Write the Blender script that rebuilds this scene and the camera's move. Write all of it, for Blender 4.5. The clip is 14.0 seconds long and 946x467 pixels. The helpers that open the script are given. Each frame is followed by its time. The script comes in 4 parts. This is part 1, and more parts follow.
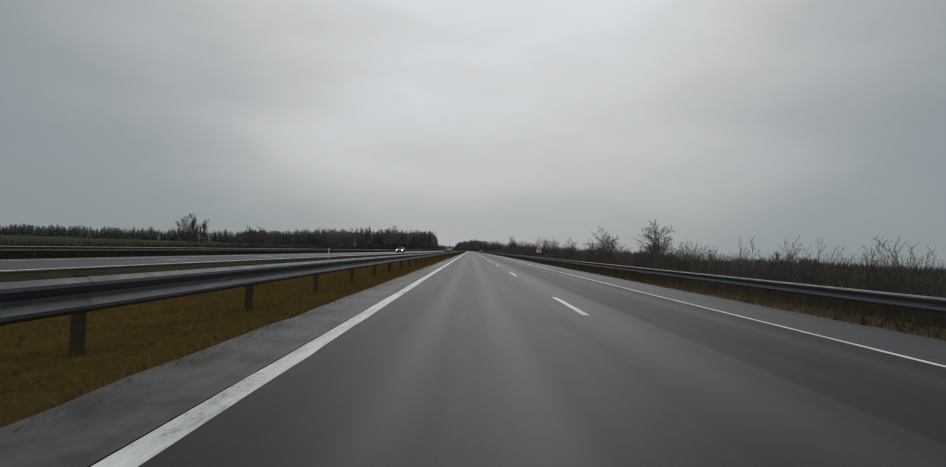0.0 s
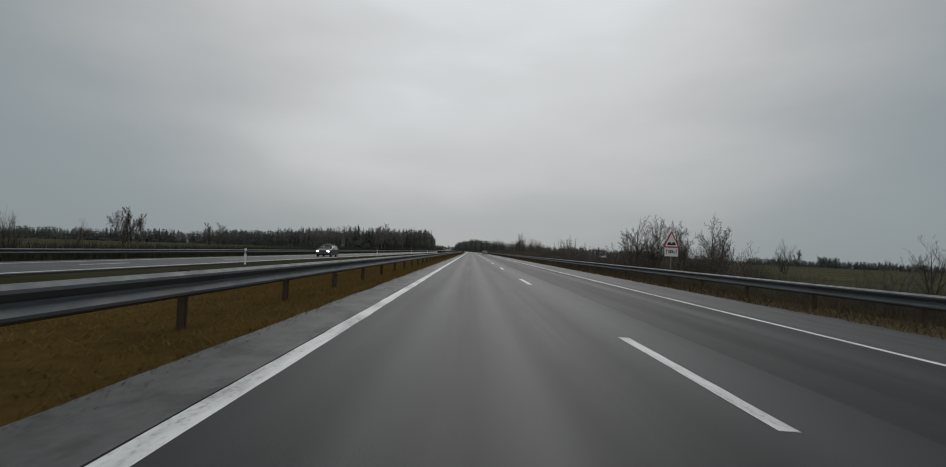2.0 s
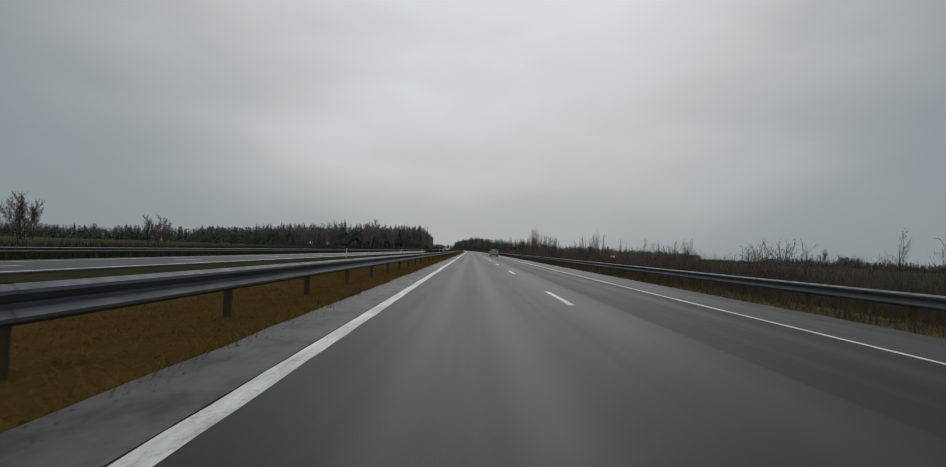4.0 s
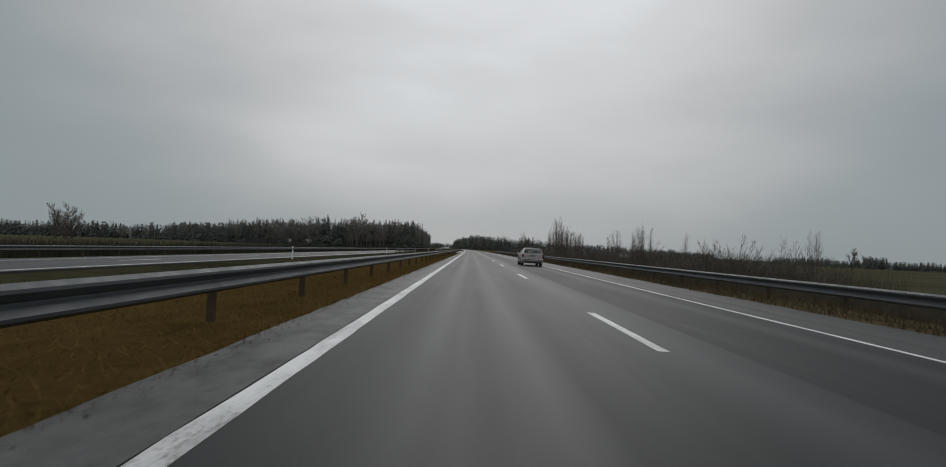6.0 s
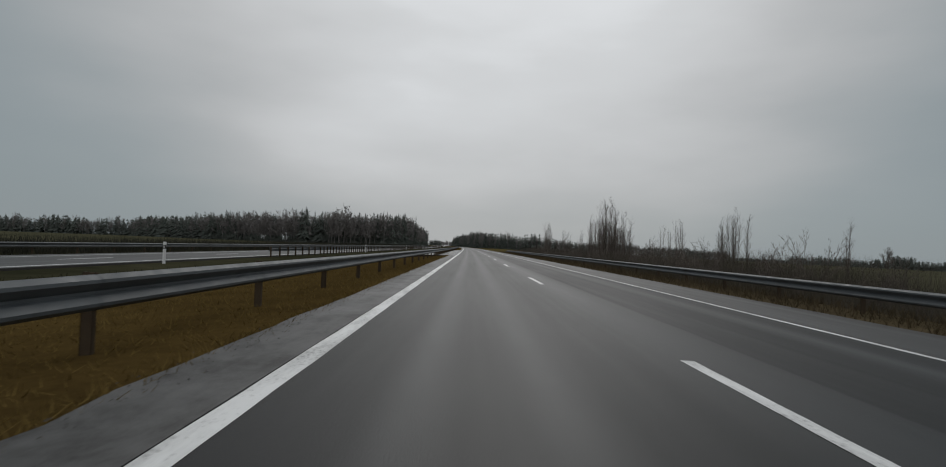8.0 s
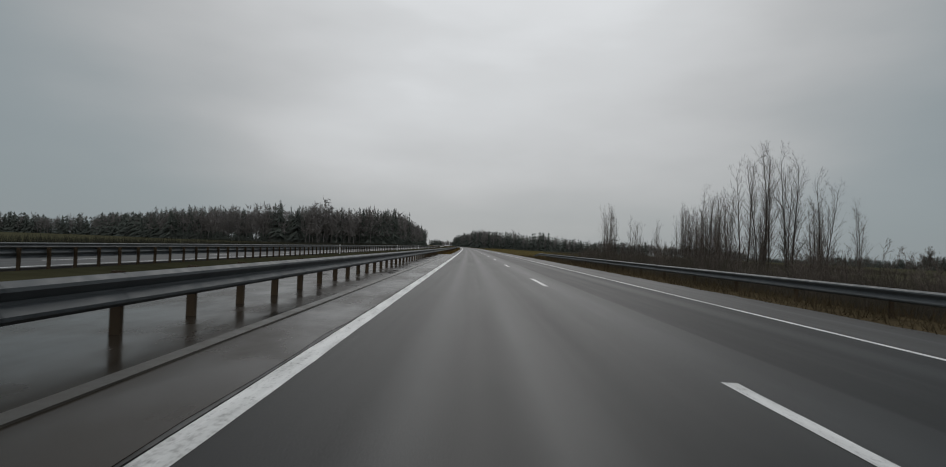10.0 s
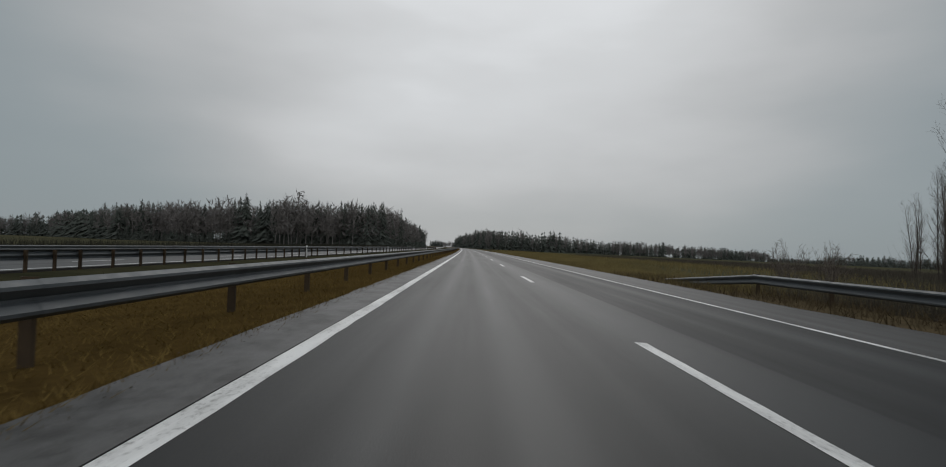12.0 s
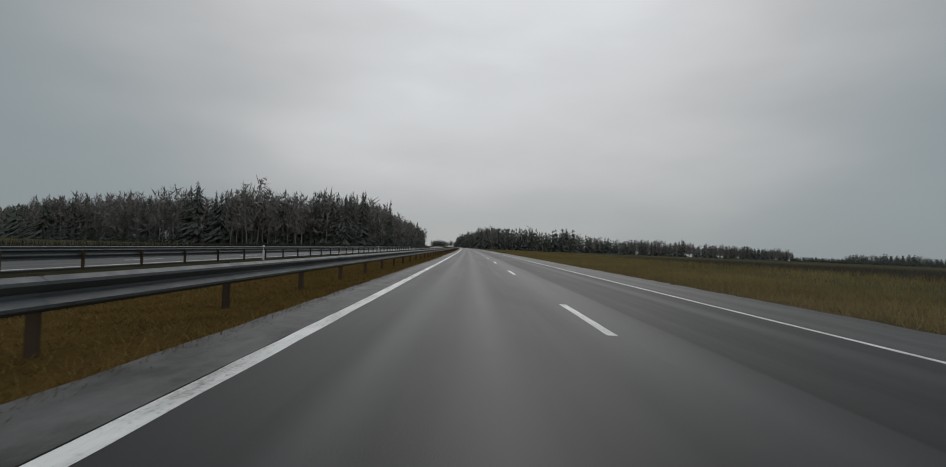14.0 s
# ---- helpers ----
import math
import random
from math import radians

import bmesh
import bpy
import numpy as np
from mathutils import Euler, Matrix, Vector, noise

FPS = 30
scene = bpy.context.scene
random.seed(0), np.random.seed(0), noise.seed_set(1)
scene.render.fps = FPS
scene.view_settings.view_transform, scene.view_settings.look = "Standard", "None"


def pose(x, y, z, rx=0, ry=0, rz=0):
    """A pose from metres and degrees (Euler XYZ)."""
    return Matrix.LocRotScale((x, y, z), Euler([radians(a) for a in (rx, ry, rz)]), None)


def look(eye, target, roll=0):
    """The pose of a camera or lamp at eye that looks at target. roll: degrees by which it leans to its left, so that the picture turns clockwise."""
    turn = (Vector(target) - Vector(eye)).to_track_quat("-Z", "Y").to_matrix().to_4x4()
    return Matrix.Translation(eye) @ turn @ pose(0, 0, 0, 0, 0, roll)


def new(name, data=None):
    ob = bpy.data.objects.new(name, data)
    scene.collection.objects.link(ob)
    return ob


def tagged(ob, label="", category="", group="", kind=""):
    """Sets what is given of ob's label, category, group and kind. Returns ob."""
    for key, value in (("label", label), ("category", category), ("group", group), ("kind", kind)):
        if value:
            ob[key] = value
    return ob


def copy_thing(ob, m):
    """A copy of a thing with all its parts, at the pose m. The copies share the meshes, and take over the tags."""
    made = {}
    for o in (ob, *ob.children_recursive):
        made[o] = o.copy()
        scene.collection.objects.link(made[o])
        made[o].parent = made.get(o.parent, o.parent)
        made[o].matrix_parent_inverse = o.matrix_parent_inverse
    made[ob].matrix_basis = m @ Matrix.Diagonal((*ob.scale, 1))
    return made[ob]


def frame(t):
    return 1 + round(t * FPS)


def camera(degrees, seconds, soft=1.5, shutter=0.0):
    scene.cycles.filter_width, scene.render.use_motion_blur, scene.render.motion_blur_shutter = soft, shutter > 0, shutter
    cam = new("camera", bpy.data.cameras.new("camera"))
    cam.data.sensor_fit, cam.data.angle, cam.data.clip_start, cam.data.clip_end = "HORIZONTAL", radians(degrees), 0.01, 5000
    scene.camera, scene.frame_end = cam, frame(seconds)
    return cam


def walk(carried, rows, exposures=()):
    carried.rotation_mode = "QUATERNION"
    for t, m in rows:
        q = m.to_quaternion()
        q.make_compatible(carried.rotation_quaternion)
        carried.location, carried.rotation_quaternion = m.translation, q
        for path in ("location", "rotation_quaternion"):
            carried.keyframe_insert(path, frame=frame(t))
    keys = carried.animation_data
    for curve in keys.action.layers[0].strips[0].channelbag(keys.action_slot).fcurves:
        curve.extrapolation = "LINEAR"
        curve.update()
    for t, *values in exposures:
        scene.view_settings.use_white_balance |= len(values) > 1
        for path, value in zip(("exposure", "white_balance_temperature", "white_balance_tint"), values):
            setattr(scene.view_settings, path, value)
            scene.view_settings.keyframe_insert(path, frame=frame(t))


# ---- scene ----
# ---------------------------------------------------------------- road line
# The carriageway runs along +y, straight at first, then bends gently to the left.
# A place is given by y (along), d (metres to the right of the driving line) and z.
STEP = 2.0
Y0, Y1 = -400.0, 4200.0
_ys = np.arange(Y0, Y1, STEP)
_k = np.interp(_ys, [240, 360, 900, 1300, 2200, 2400], [0, 1 / 13000, 1 / 13000, 1 / 7000, 1 / 7000, 0])
_h = np.cumsum(_k) * STEP
_x = -np.cumsum(_h) * STEP


def cx(y):
    return float(np.interp(y, _ys, _x))


def turn(y):
    """Heading of the road at y, radians to the left."""
    return float(np.interp(y, _ys, _h))


def spot(y, d, z=0.0, yaw=0.0):
    return Matrix.Translation((cx(y) + d, y, z)) @ Matrix.Rotation(turn(y) + radians(yaw), 4, "Z")


def along(t):
    """Metres driven after t seconds."""
    return 16 * (2.30494510 * t - 1.15107937e-2 * t * t - 3.13558152e-4 * t ** 3)


# ---------------------------------------------------------------- camera
cam = camera(80.9, 14.0, soft=1.0, shutter=0.03)
EYE = 1.07
# seconds, metres gained on the even pace, metres to the right, degrees up, degrees of lean
DRIVE = [
    (0.0, 0.8, 0.02, 1.74, 2.10), (0.5, -0.1, 0.05, 1.75, 2.02), (1.0, -0.5, 0.06, 1.77, 1.94), (1.5, -1.2, 0.07, 1.79, 1.88),
    (2.0, -1.5, 0.07, 1.79, 1.84), (2.5, -1.2, 0.05, 1.76, 1.86), (3.0, -1.25, 0.02, 1.71, 1.90), (4.2, -1.2, -0.04, 1.70, 1.94),
    (5.5, -1.1, -0.08, 1.66, 1.98), (6.0, -0.95, -0.10, 1.57, 2.00), (6.5, -0.8, -0.13, 1.42, 2.05), (7.0, -0.7, -0.15, 1.31, 2.10),
    (7.5, 0.05, -0.15, 1.32, 2.12), (8.0, 0.55, -0.14, 1.34, 2.14), (9.2, 0.85, -0.14, 1.33, 2.10), (10.5, 0.9, -0.13, 1.33, 2.02),
    (11.0, 0.9, -0.13, 1.40, 1.97), (11.5, 0.5, -0.08, 1.40, 1.91), (12.0, 0.8, 0.05, 1.43, 1.82), (12.5, 1.5, 0.18, 1.41, 1.75),
    (13.0, 1.2, 0.23, 1.40, 1.69), (13.5, 1.0, 0.28, 1.39, 1.64), (14.0, 1.35, 0.31, 1.38, 1.60),
]
AIM = 0.19                                   # degrees right of the road's heading


def eye_pose(t, gain, d, up, lean):
    y = along(t) + gain
    a = turn(y) - radians(AIM)
    e = Vector((cx(y) + d, y, EYE - 0.03 * d))
    way = Vector((-math.sin(a) * math.cos(radians(up)), math.cos(a) * math.cos(radians(up)), math.sin(radians(up))))
    return look(e, e + way * 50, lean)


walk(cam, [(r[0], eye_pose(*r)) for r in DRIVE])

# ---------------------------------------------------------------- sky and sun
SUN_EL, SUN_AZ = 38.0, 6.0          # degrees up, degrees right of the road
world = bpy.data.worlds.new("overcast")
scene.world = world
world.use_nodes = True
wn, wl = world.node_tree.nodes, world.node_tree.links
wn.clear()
w_out = wn.new("ShaderNodeOutputWorld")
w_sky = wn.new("ShaderNodeTexSky")
w_sky.sky_type, w_sky.sun_disc = "NISHITA", False
w_sky.sun_elevation, w_sky.sun_rotation = radians(SUN_EL), radians(SUN_AZ)
w_bg1 = wn.new("ShaderNodeBackground")
w_bg1.inputs["Strength"].default_value = 0.05
wl.new(w_sky.outputs[0], w_bg1.inputs["Color"])
w_co = wn.new("ShaderNodeTexCoord")
# the cloud deck: brightest around the hidden sun, greyer towards the horizon and the sides
w_dot = wn.new("ShaderNodeVectorMath")
w_dot.operation = "DOT_PRODUCT"
w_dot.inputs[1].default_value = (0.02, 0.81, 0.586)
wl.new(w_co.outputs["Generated"], w_dot.inputs[0])
w_map = wn.new("ShaderNodeMapping")
w_map.inputs["Scale"].default_value = (1.2, 1.2, 3.6)
wl.new(w_co.outputs["Generated"], w_map.inputs["Vector"])
w_noise = wn.new("ShaderNodeTexNoise")
w_noise.inputs["Scale"].default_value = 1.6
w_noise.inputs["Detail"].default_value = 5
w_noise.inputs["Roughness"].default_value = 0.45
wl.new(w_map.outputs[0], w_noise.inputs["Vector"])
w_add = wn.new("ShaderNodeMath")
w_add.operation = "MULTIPLY_ADD"
w_add.inputs[1].default_value = 0.20
wl.new(w_noise.outputs[0], w_add.inputs[0])
wl.new(w_dot.outputs["Value"], w_add.inputs[2])
w_ramp = wn.new("ShaderNodeValToRGB")
w_ramp.color_ramp.interpolation = "B_SPLINE"
for pos, col in ((0.0, (0.60, 0.615, 0.63)), (0.25, (0.50, 0.52, 0.535)), (0.45, (0.31, 0.335, 0.35)), (0.60, (0.25, 0.285, 0.30)), (0.77, (0.255, 0.30, 0.32)), (0.88, (0.447, 0.452, 0.455)), (0.97, (0.66, 0.678, 0.692)), (1.0, (0.715, 0.735, 0.755))):
    el = w_ramp.color_ramp.elements
    e = el[0] if pos == 0.0 else (el[len(el) - 1] if pos == 1.0 else el.new(pos))
    e.position, e.color = pos, (*col, 1)
w_sc = wn.new("ShaderNodeMath")
w_sc.operation = "MULTIPLY"
w_sc.inputs[1].default_value = 0.93
wl.new(w_add.outputs[0], w_sc.inputs[0])
wl.new(w_sc.outputs[0], w_ramp.inputs["Fac"])
w_bg2 = wn.new("ShaderNodeBackground")
w_bg2.inputs["Strength"].default_value = 1.0
wl.new(w_ramp.outputs[0], w_bg2.inputs["Color"])
w_sum = wn.new("ShaderNodeMixShader")        # the deck hides nearly all of the clear sky
w_sum.inputs["Fac"].default_value = 0.96
wl.new(w_bg1.outputs[0], w_sum.inputs[1])
wl.new(w_bg2.outputs[0], w_sum.inputs[2])
wl.new(w_sum.outputs[0], w_out.inputs["Surface"])

sun = new("sun", bpy.data.lights.new("sun", "SUN"))
sun.data.energy, sun.data.angle, sun.data.color = 0.5, radians(25), (1.0, 0.97, 0.93)
_e, _a = radians(SUN_EL), radians(SUN_AZ)
sun.matrix_world = look((0, 0, 60), Vector((0, 0, 60)) - Vector((math.sin(_a) * math.cos(_e), math.cos(_a) * math.cos(_e), math.sin(_e))))
scene.view_settings.exposure = 0.0


# ---------------------------------------------------------------- materials
def node_mat(name):
    m = bpy.data.materials.new(name)
    m.use_nodes = True
    n, l = m.node_tree.nodes, m.node_tree.links
    return m, n, l, n["Principled BSDF"]


def coords(n, l, kind, scale):
    c, mp = n.new("ShaderNodeTexCoord"), n.new("ShaderNodeMapping")
    mp.inputs["Scale"].default_value = scale
    l.new(c.outputs[kind], mp.inputs["Vector"])
    return mp.outputs[0]


def noise_tex(n, l, vec, scale, detail=4, rough=0.55):
    t = n.new("ShaderNodeTexNoise")
    t.inputs["Scale"].default_value, t.inputs["Detail"].default_value, t.inputs["Roughness"].default_value = scale, detail, rough
    l.new(vec, t.inputs["Vector"])
    return t.outputs[0]


def ramp(n, l, fac, stops):
    r = n.new("ShaderNodeValToRGB")
    el = r.color_ramp.elements
    el[0].position, el[1].position = stops[0][0], stops[-1][0]
    for p, c in stops[1:-1]:
        el.new(p)
    for e, (p, c) in zip(el, stops):
        e.position, e.color = p, ((*c, 1) if len(c) == 3 else c)
    l.new(fac, r.inputs["Fac"])
    return r.outputs[0]


def grey(n, l, fac, stops):
    return ramp(n, l, fac, [(p, (v, v, v)) for p, v in stops])


def mix(n, l, fac, a, b, how="MIX"):
    m = n.new("ShaderNodeMix")
    m.data_type, m.blend_type = "RGBA", how
    for sock, v in ((m.inputs[0], fac), (m.inputs[6], a), (m.inputs[7], b)):
        if hasattr(v, "is_linked"):
            l.new(v, sock)
        else:
            sock.default_value = v if isinstance(v, (int, float)) else ((*v, 1) if len(v) == 3 else v)
    return m.outputs[2]


def bump(n, l, bsdf, height, dist, strength=0.6):
    b = n.new("ShaderNodeBump")
    b.inputs["Distance"].default_value, b.inputs["Strength"].default_value = dist, strength
    l.new(height, b.inputs["Height"])
    l.new(b.outputs[0], bsdf.inputs["Normal"])


def simple_mat(name, c0, c1, scale=6.0, rough=(0.5, 0.8), metal=0.0, bumps=0.004, kind="Object", stretch=(1, 1, 1), by_object=0.0, spec=0.5):
    """Two tones in fine and coarse noise, with relief; by_object varies the tone from piece to piece."""
    m, n, l, p = node_mat(name)
    v = coords(n, l, kind, stretch)
    a = noise_tex(n, l, v, scale, 6, 0.6)
    b = noise_tex(n, l, v, scale * 0.13, 3, 0.5)
    f = mix(n, l, 0.5, a, b)
    col = ramp(n, l, f, [(0.32, c0), (0.68, c1)])
    if by_object:
        o = n.new("ShaderNodeObjectInfo")
        tone = grey(n, l, o.outputs["Random"], [(0, 1 - by_object), (1, 1 + by_object)])
        col = mix(n, l, 1.0, col, tone, "MULTIPLY")
    l.new(col, p.inputs["Base Color"])
    l.new(grey(n, l, a, [(0.3, rough[0]), (0.7, rough[1])]), p.inputs["Roughness"])
    p.inputs["Metallic"].default_value = metal
    p.inputs["Specular IOR Level"].default_value = spec
    if bumps:
        bump(n, l, p, a, bumps)
    return m


def asphalt_mat(name, dark, light, rough, tracks, blotch=0.0, seam=None):
    """Wet asphalt: stone grain, long streaks along the road, worn wheel tracks at the given places across."""
    m, n, l, p = node_mat(name)
    uv = coords(n, l, "UV", (1, 1, 1))
    grain = noise_tex(n, l, uv, 60, 3, 0.7)
    streak = noise_tex(n, l, coords(n, l, "UV", (1.3, 0.025, 1)), 1.6, 6, 0.65)
    patch = noise_tex(n, l, coords(n, l, "UV", (0.5, 0.11, 1)), 1.0, 6, 0.66)
    col = ramp(n, l, mix(n, l, 0.45, streak, patch), [(0.3, dark), (0.7, light)])
    col = mix(n, l, 0.5, col, grey(n, l, grain, [(0.3, 0.35), (0.7, 0.95)]), "MULTIPLY")
    if blotch:
        spots = noise_tex(n, l, coords(n, l, "UV", (1, 0.6, 1)), 1.7, 7, 0.7)
        col = mix(n, l, blotch, col, grey(n, l, spots, [(0.38, 0.02), (0.5, 0.10), (0.66, 0.17)]))
    wet = grey(n, l, mix(n, l, 0.4, streak, patch), [(0.35, rough[0]), (0.65, rough[1])])
    if tracks:
        sep = n.new("ShaderNodeSeparateXYZ")
        l.new(uv, sep.inputs[0])
        total = None
        for c, w in tracks:
            s = n.new("ShaderNodeMath")
            s.operation = "SUBTRACT"
            s.inputs[1].default_value = c
            l.new(sep.outputs[0], s.inputs[0])
            a = n.new("ShaderNodeMath")
            a.operation = "ABSOLUTE"
            l.new(s.outputs[0], a.inputs[0])
            g = n.new("ShaderNodeMapRange")
            g.interpolation_type = "SMOOTHSTEP"
            g.inputs["From Min"].default_value, g.inputs["From Max"].default_value = w, 0.0
            l.new(a.outputs[0], g.inputs["Value"])
            if total is None:
                total = g.outputs[0]
            else:
                q = n.new("ShaderNodeMath")
                q.operation = "MAXIMUM"
                l.new(total, q.inputs[0])
                l.new(g.outputs[0], q.inputs[1])
                total = q.outputs[0]
        worn = n.new("ShaderNodeMath")
        worn.operation = "MULTIPLY"
        l.new(total, worn.inputs[0])
        l.new(grey(n, l, mix(n, l, 0.5, streak, patch), [(0.36, 0.20), (0.62, 0.90)]), worn.inputs[1])
        col = mix(n, l, worn.outputs[0], col, tuple(min(1, v * 1.5) for v in light))
        wet = mix(n, l, worn.outputs[0], wet, (rough[0] - 0.04,) * 3)
    if seam:                                             # the two paved widths differ in tone
        at = n.new("ShaderNodeSeparateXYZ")
        l.new(uv, at.inputs[0])
        wob = n.new("ShaderNodeMath")
        wob.operation = "MULTIPLY_ADD"
        wob.inputs[1].default_value = 0.08
        l.new(noise_tex(n, l, coords(n, l, "UV", (0, 0.25, 1)), 1.0, 3, 0.5), wob.inputs[0])
        l.new(at.outputs[0], wob.inputs[2])
        e = n.new("ShaderNodeMapRange")
        e.inputs["From Min"].default_value, e.inputs["From Max"].default_value = seam, seam + 0.05
        l.new(wob.outputs[0], e.inputs["Value"])
        col = mix(n, l, 1.0, col, grey(n, l, e.outputs[0], [(0.0, 1.0), (1.0, 0.68)]), "MULTIPLY")
        wet = mix(n, l, 1.0, wet, grey(n, l, e.outputs[0], [(0.0, 1.0), (1.0, 1.14)]), "MULTIPLY")
    l.new(col, p.inputs["Base Color"])
    l.new(wet, p.inputs["Roughness"])
    p.inputs["Specular IOR Level"].default_value = 0.18
    bump(n, l, p, grain, 0.006, 0.35)
    return m


M_ROAD = asphalt_mat("wet_asphalt", (0.0125, 0.0127, 0.013), (0.0235, 0.024, 0.0245), (0.43, 0.54), [(-0.48, 0.34), (0.52, 0.42), (2.45, 0.85), (5.1, 0.5)], 0.0, 3.2)
M_SHOULDER = asphalt_mat("shoulder_asphalt", (0.035, 0.033, 0.032), (0.070, 0.067, 0.064), (0.40, 0.58), [])
M_STRIP = asphalt_mat("dirty_edge_strip", (0.045, 0.042, 0.039), (0.085, 0.080, 0.075), (0.40, 0.60), [], 0.55)
M_EARTH = simple_mat("verge_soil", (0.046, 0.030, 0.011), (0.096, 0.063, 0.022), 7.0, (0.85, 0.98), bumps=0.006, spec=0.0)


def worn_paint(name):
    """Road paint, dirty in patches and chipped down to the asphalt."""
    m, n, l, p = node_mat(name)
    info, shift = n.new("ShaderNodeObjectInfo"), n.new("ShaderNodeVectorMath")
    shift.operation = "MULTIPLY_ADD"
    shift.inputs[1].default_value = (90, 90, 90)
    l.new(info.outputs["Random"], shift.inputs[0])
    l.new(coords(n, l, "Object", (1, 1, 1)), shift.inputs[2])
    v = shift.outputs[0]
    chips = noise_tex(n, l, v, 28, 5, 0.75)
    dirt = noise_tex(n, l, coords(n, l, "Object", (1.5, 0.25, 1)), 2.2, 5, 0.65)
    col = ramp(n, l, dirt, [(0.3, (0.48, 0.48, 0.47)), (0.6, (0.82, 0.82, 0.81))])
    both = n.new("ShaderNodeMath")
    both.operation = "MULTIPLY_ADD"
    both.inputs[1].default_value = 0.45
    l.new(dirt, both.inputs[0])
    l.new(chips, both.inputs[2])
    col = mix(n, l, grey(n, l, both.outputs[0], [(0.54, 1.0), (0.68, 0.0)]), col, (0.20, 0.195, 0.19))
    l.new(col, p.inputs["Base Color"])
    l.new(grey(n, l, chips, [(0.3, 0.35), (0.7, 0.6)]), p.inputs["Roughness"])
    return m


M_PAINT = worn_paint("worn_road_paint")
M_ZINC = simple_mat("weathered_zinc", (0.045, 0.052, 0.057), (0.090, 0.102, 0.110), 5.0, (0.48, 0.70), 0.25, 0.001, by_object=0.12)
M_POST = simple_mat("stained_zinc_post", (0.032, 0.022, 0.013), (0.070, 0.049, 0.029), 9.0, (0.6, 0.85), 0.0, 0.002, by_object=0.2, spec=0.2)
M_CONCRETE = simple_mat("wet_concrete", (0.038, 0.035, 0.030), (0.085, 0.079, 0.069), 3.0, (0.28, 0.6), bumps=0.003, spec=0.3)
M_WETDECK = simple_mat("wet_bridge_concrete", (0.018, 0.014, 0.010), (0.050, 0.041, 0.032), 0.8, (0.04, 0.42), bumps=0.0006, stretch=(1, 0.45, 1), spec=0.10)
# bark and twigs are lightened to include the pale veil of falling rain
M_BARK = simple_mat("wet_bark", (0.040, 0.035, 0.032), (0.095, 0.084, 0.075), 9.0, (0.6, 0.9), bumps=0.01, by_object=0.2, spec=0.0)
M_TWIG = simple_mat("bare_twigs", (0.088, 0.075, 0.066), (0.185, 0.158, 0.138), 4.0, (0.7, 0.95), bumps=0, by_object=0.25, spec=0.0)
# needle tone raised: the rain haze over the woods is put into the colour
M_NEEDLE = simple_mat("hazed_spruce_needles", (0.075, 0.085, 0.075), (0.120, 0.132, 0.116), 0.7, (0.7, 0.95), bumps=0, spec=0.0)
M_STALK = simple_mat("dead_stalks", (0.052, 0.047, 0.038), (0.120, 0.106, 0.086), 1.5, (0.8, 0.95), bumps=0, spec=0.0)
M_BRAMBLE = simple_mat("dark_wet_brambles", (0.024, 0.025, 0.020), (0.060, 0.058, 0.044), 0.9, (0.8, 0.95), bumps=0, spec=0.0)
# paler than the roadside twigs: distance haze painted into their grey
M_WOODTWIG = simple_mat("hazed_far_twigs", (0.15, 0.14, 0.132), (0.26, 0.245, 0.235), 0.8, (0.8, 0.95), bumps=0, spec=0.0)
M_GRASS = simple_mat("dead_brown_grass", (0.108, 0.073, 0.025), (0.195, 0.134, 0.046), 0.9, (0.85, 0.98), bumps=0, spec=0.0)
M_STRAW = simple_mat("tall_yellow_grass", (0.115, 0.097, 0.044), (0.31, 0.245, 0.105), 0.5, (0.65, 0.9), bumps=0, spec=0.0)
M_VERGE = simple_mat("dull_verge_plants", (0.058, 0.046, 0.028), (0.135, 0.104, 0.062), 1.1, (0.8, 0.95), bumps=0, spec=0.0)
M_OLIVE = simple_mat("dull_olive_grass", (0.026, 0.027, 0.016), (0.064, 0.060, 0.036), 0.8, (0.8, 0.95), bumps=0, spec=0.0)
M_FIELD = simple_mat("field_grass", (0.048, 0.049, 0.030), (0.102, 0.096, 0.060), 0.25, (0.8, 0.95), bumps=0.03, spec=0.0)


# ---------------------------------------------------------------- mesh helpers
def mesh_of(name, verts, faces, mats, uvs=None, smooth=False):
    me = bpy.data.meshes.new(name)
    me.from_pydata([tuple(v) for v in verts], [], faces)
    for m in (mats if isinstance(mats, (list, tuple)) else [mats]):
        me.materials.append(m)
    if uvs is not None:
        lay = me.uv_layers.new(name="UVMap")
        idx = np.zeros(len(me.loops), dtype=np.int32)
        me.loops.foreach_get("vertex_index", idx)
        lay.data.foreach_set("uv", np.asarray(uvs, dtype=np.float32)[idx].ravel())
    if smooth:
        me.polygons.foreach_set("use_smooth", [True] * len(me.polygons))
    me.update()
    return me


def part(name, bm, material, parent, label=""):
    """Links a bmesh, or a finished mesh, as one object under a thing or a part."""
    if isinstance(bm, bpy.types.Mesh):
        me = bm
    else:
        me = bpy.data.meshes.new(name)
        bm.to_mesh(me)
        bm.free()
        for m in (material if isinstance(material, (list, tuple)) else [material]):
            me.materials.append(m)
    ob = new(name, me)
    ob.parent = parent
    return tagged(ob, label)


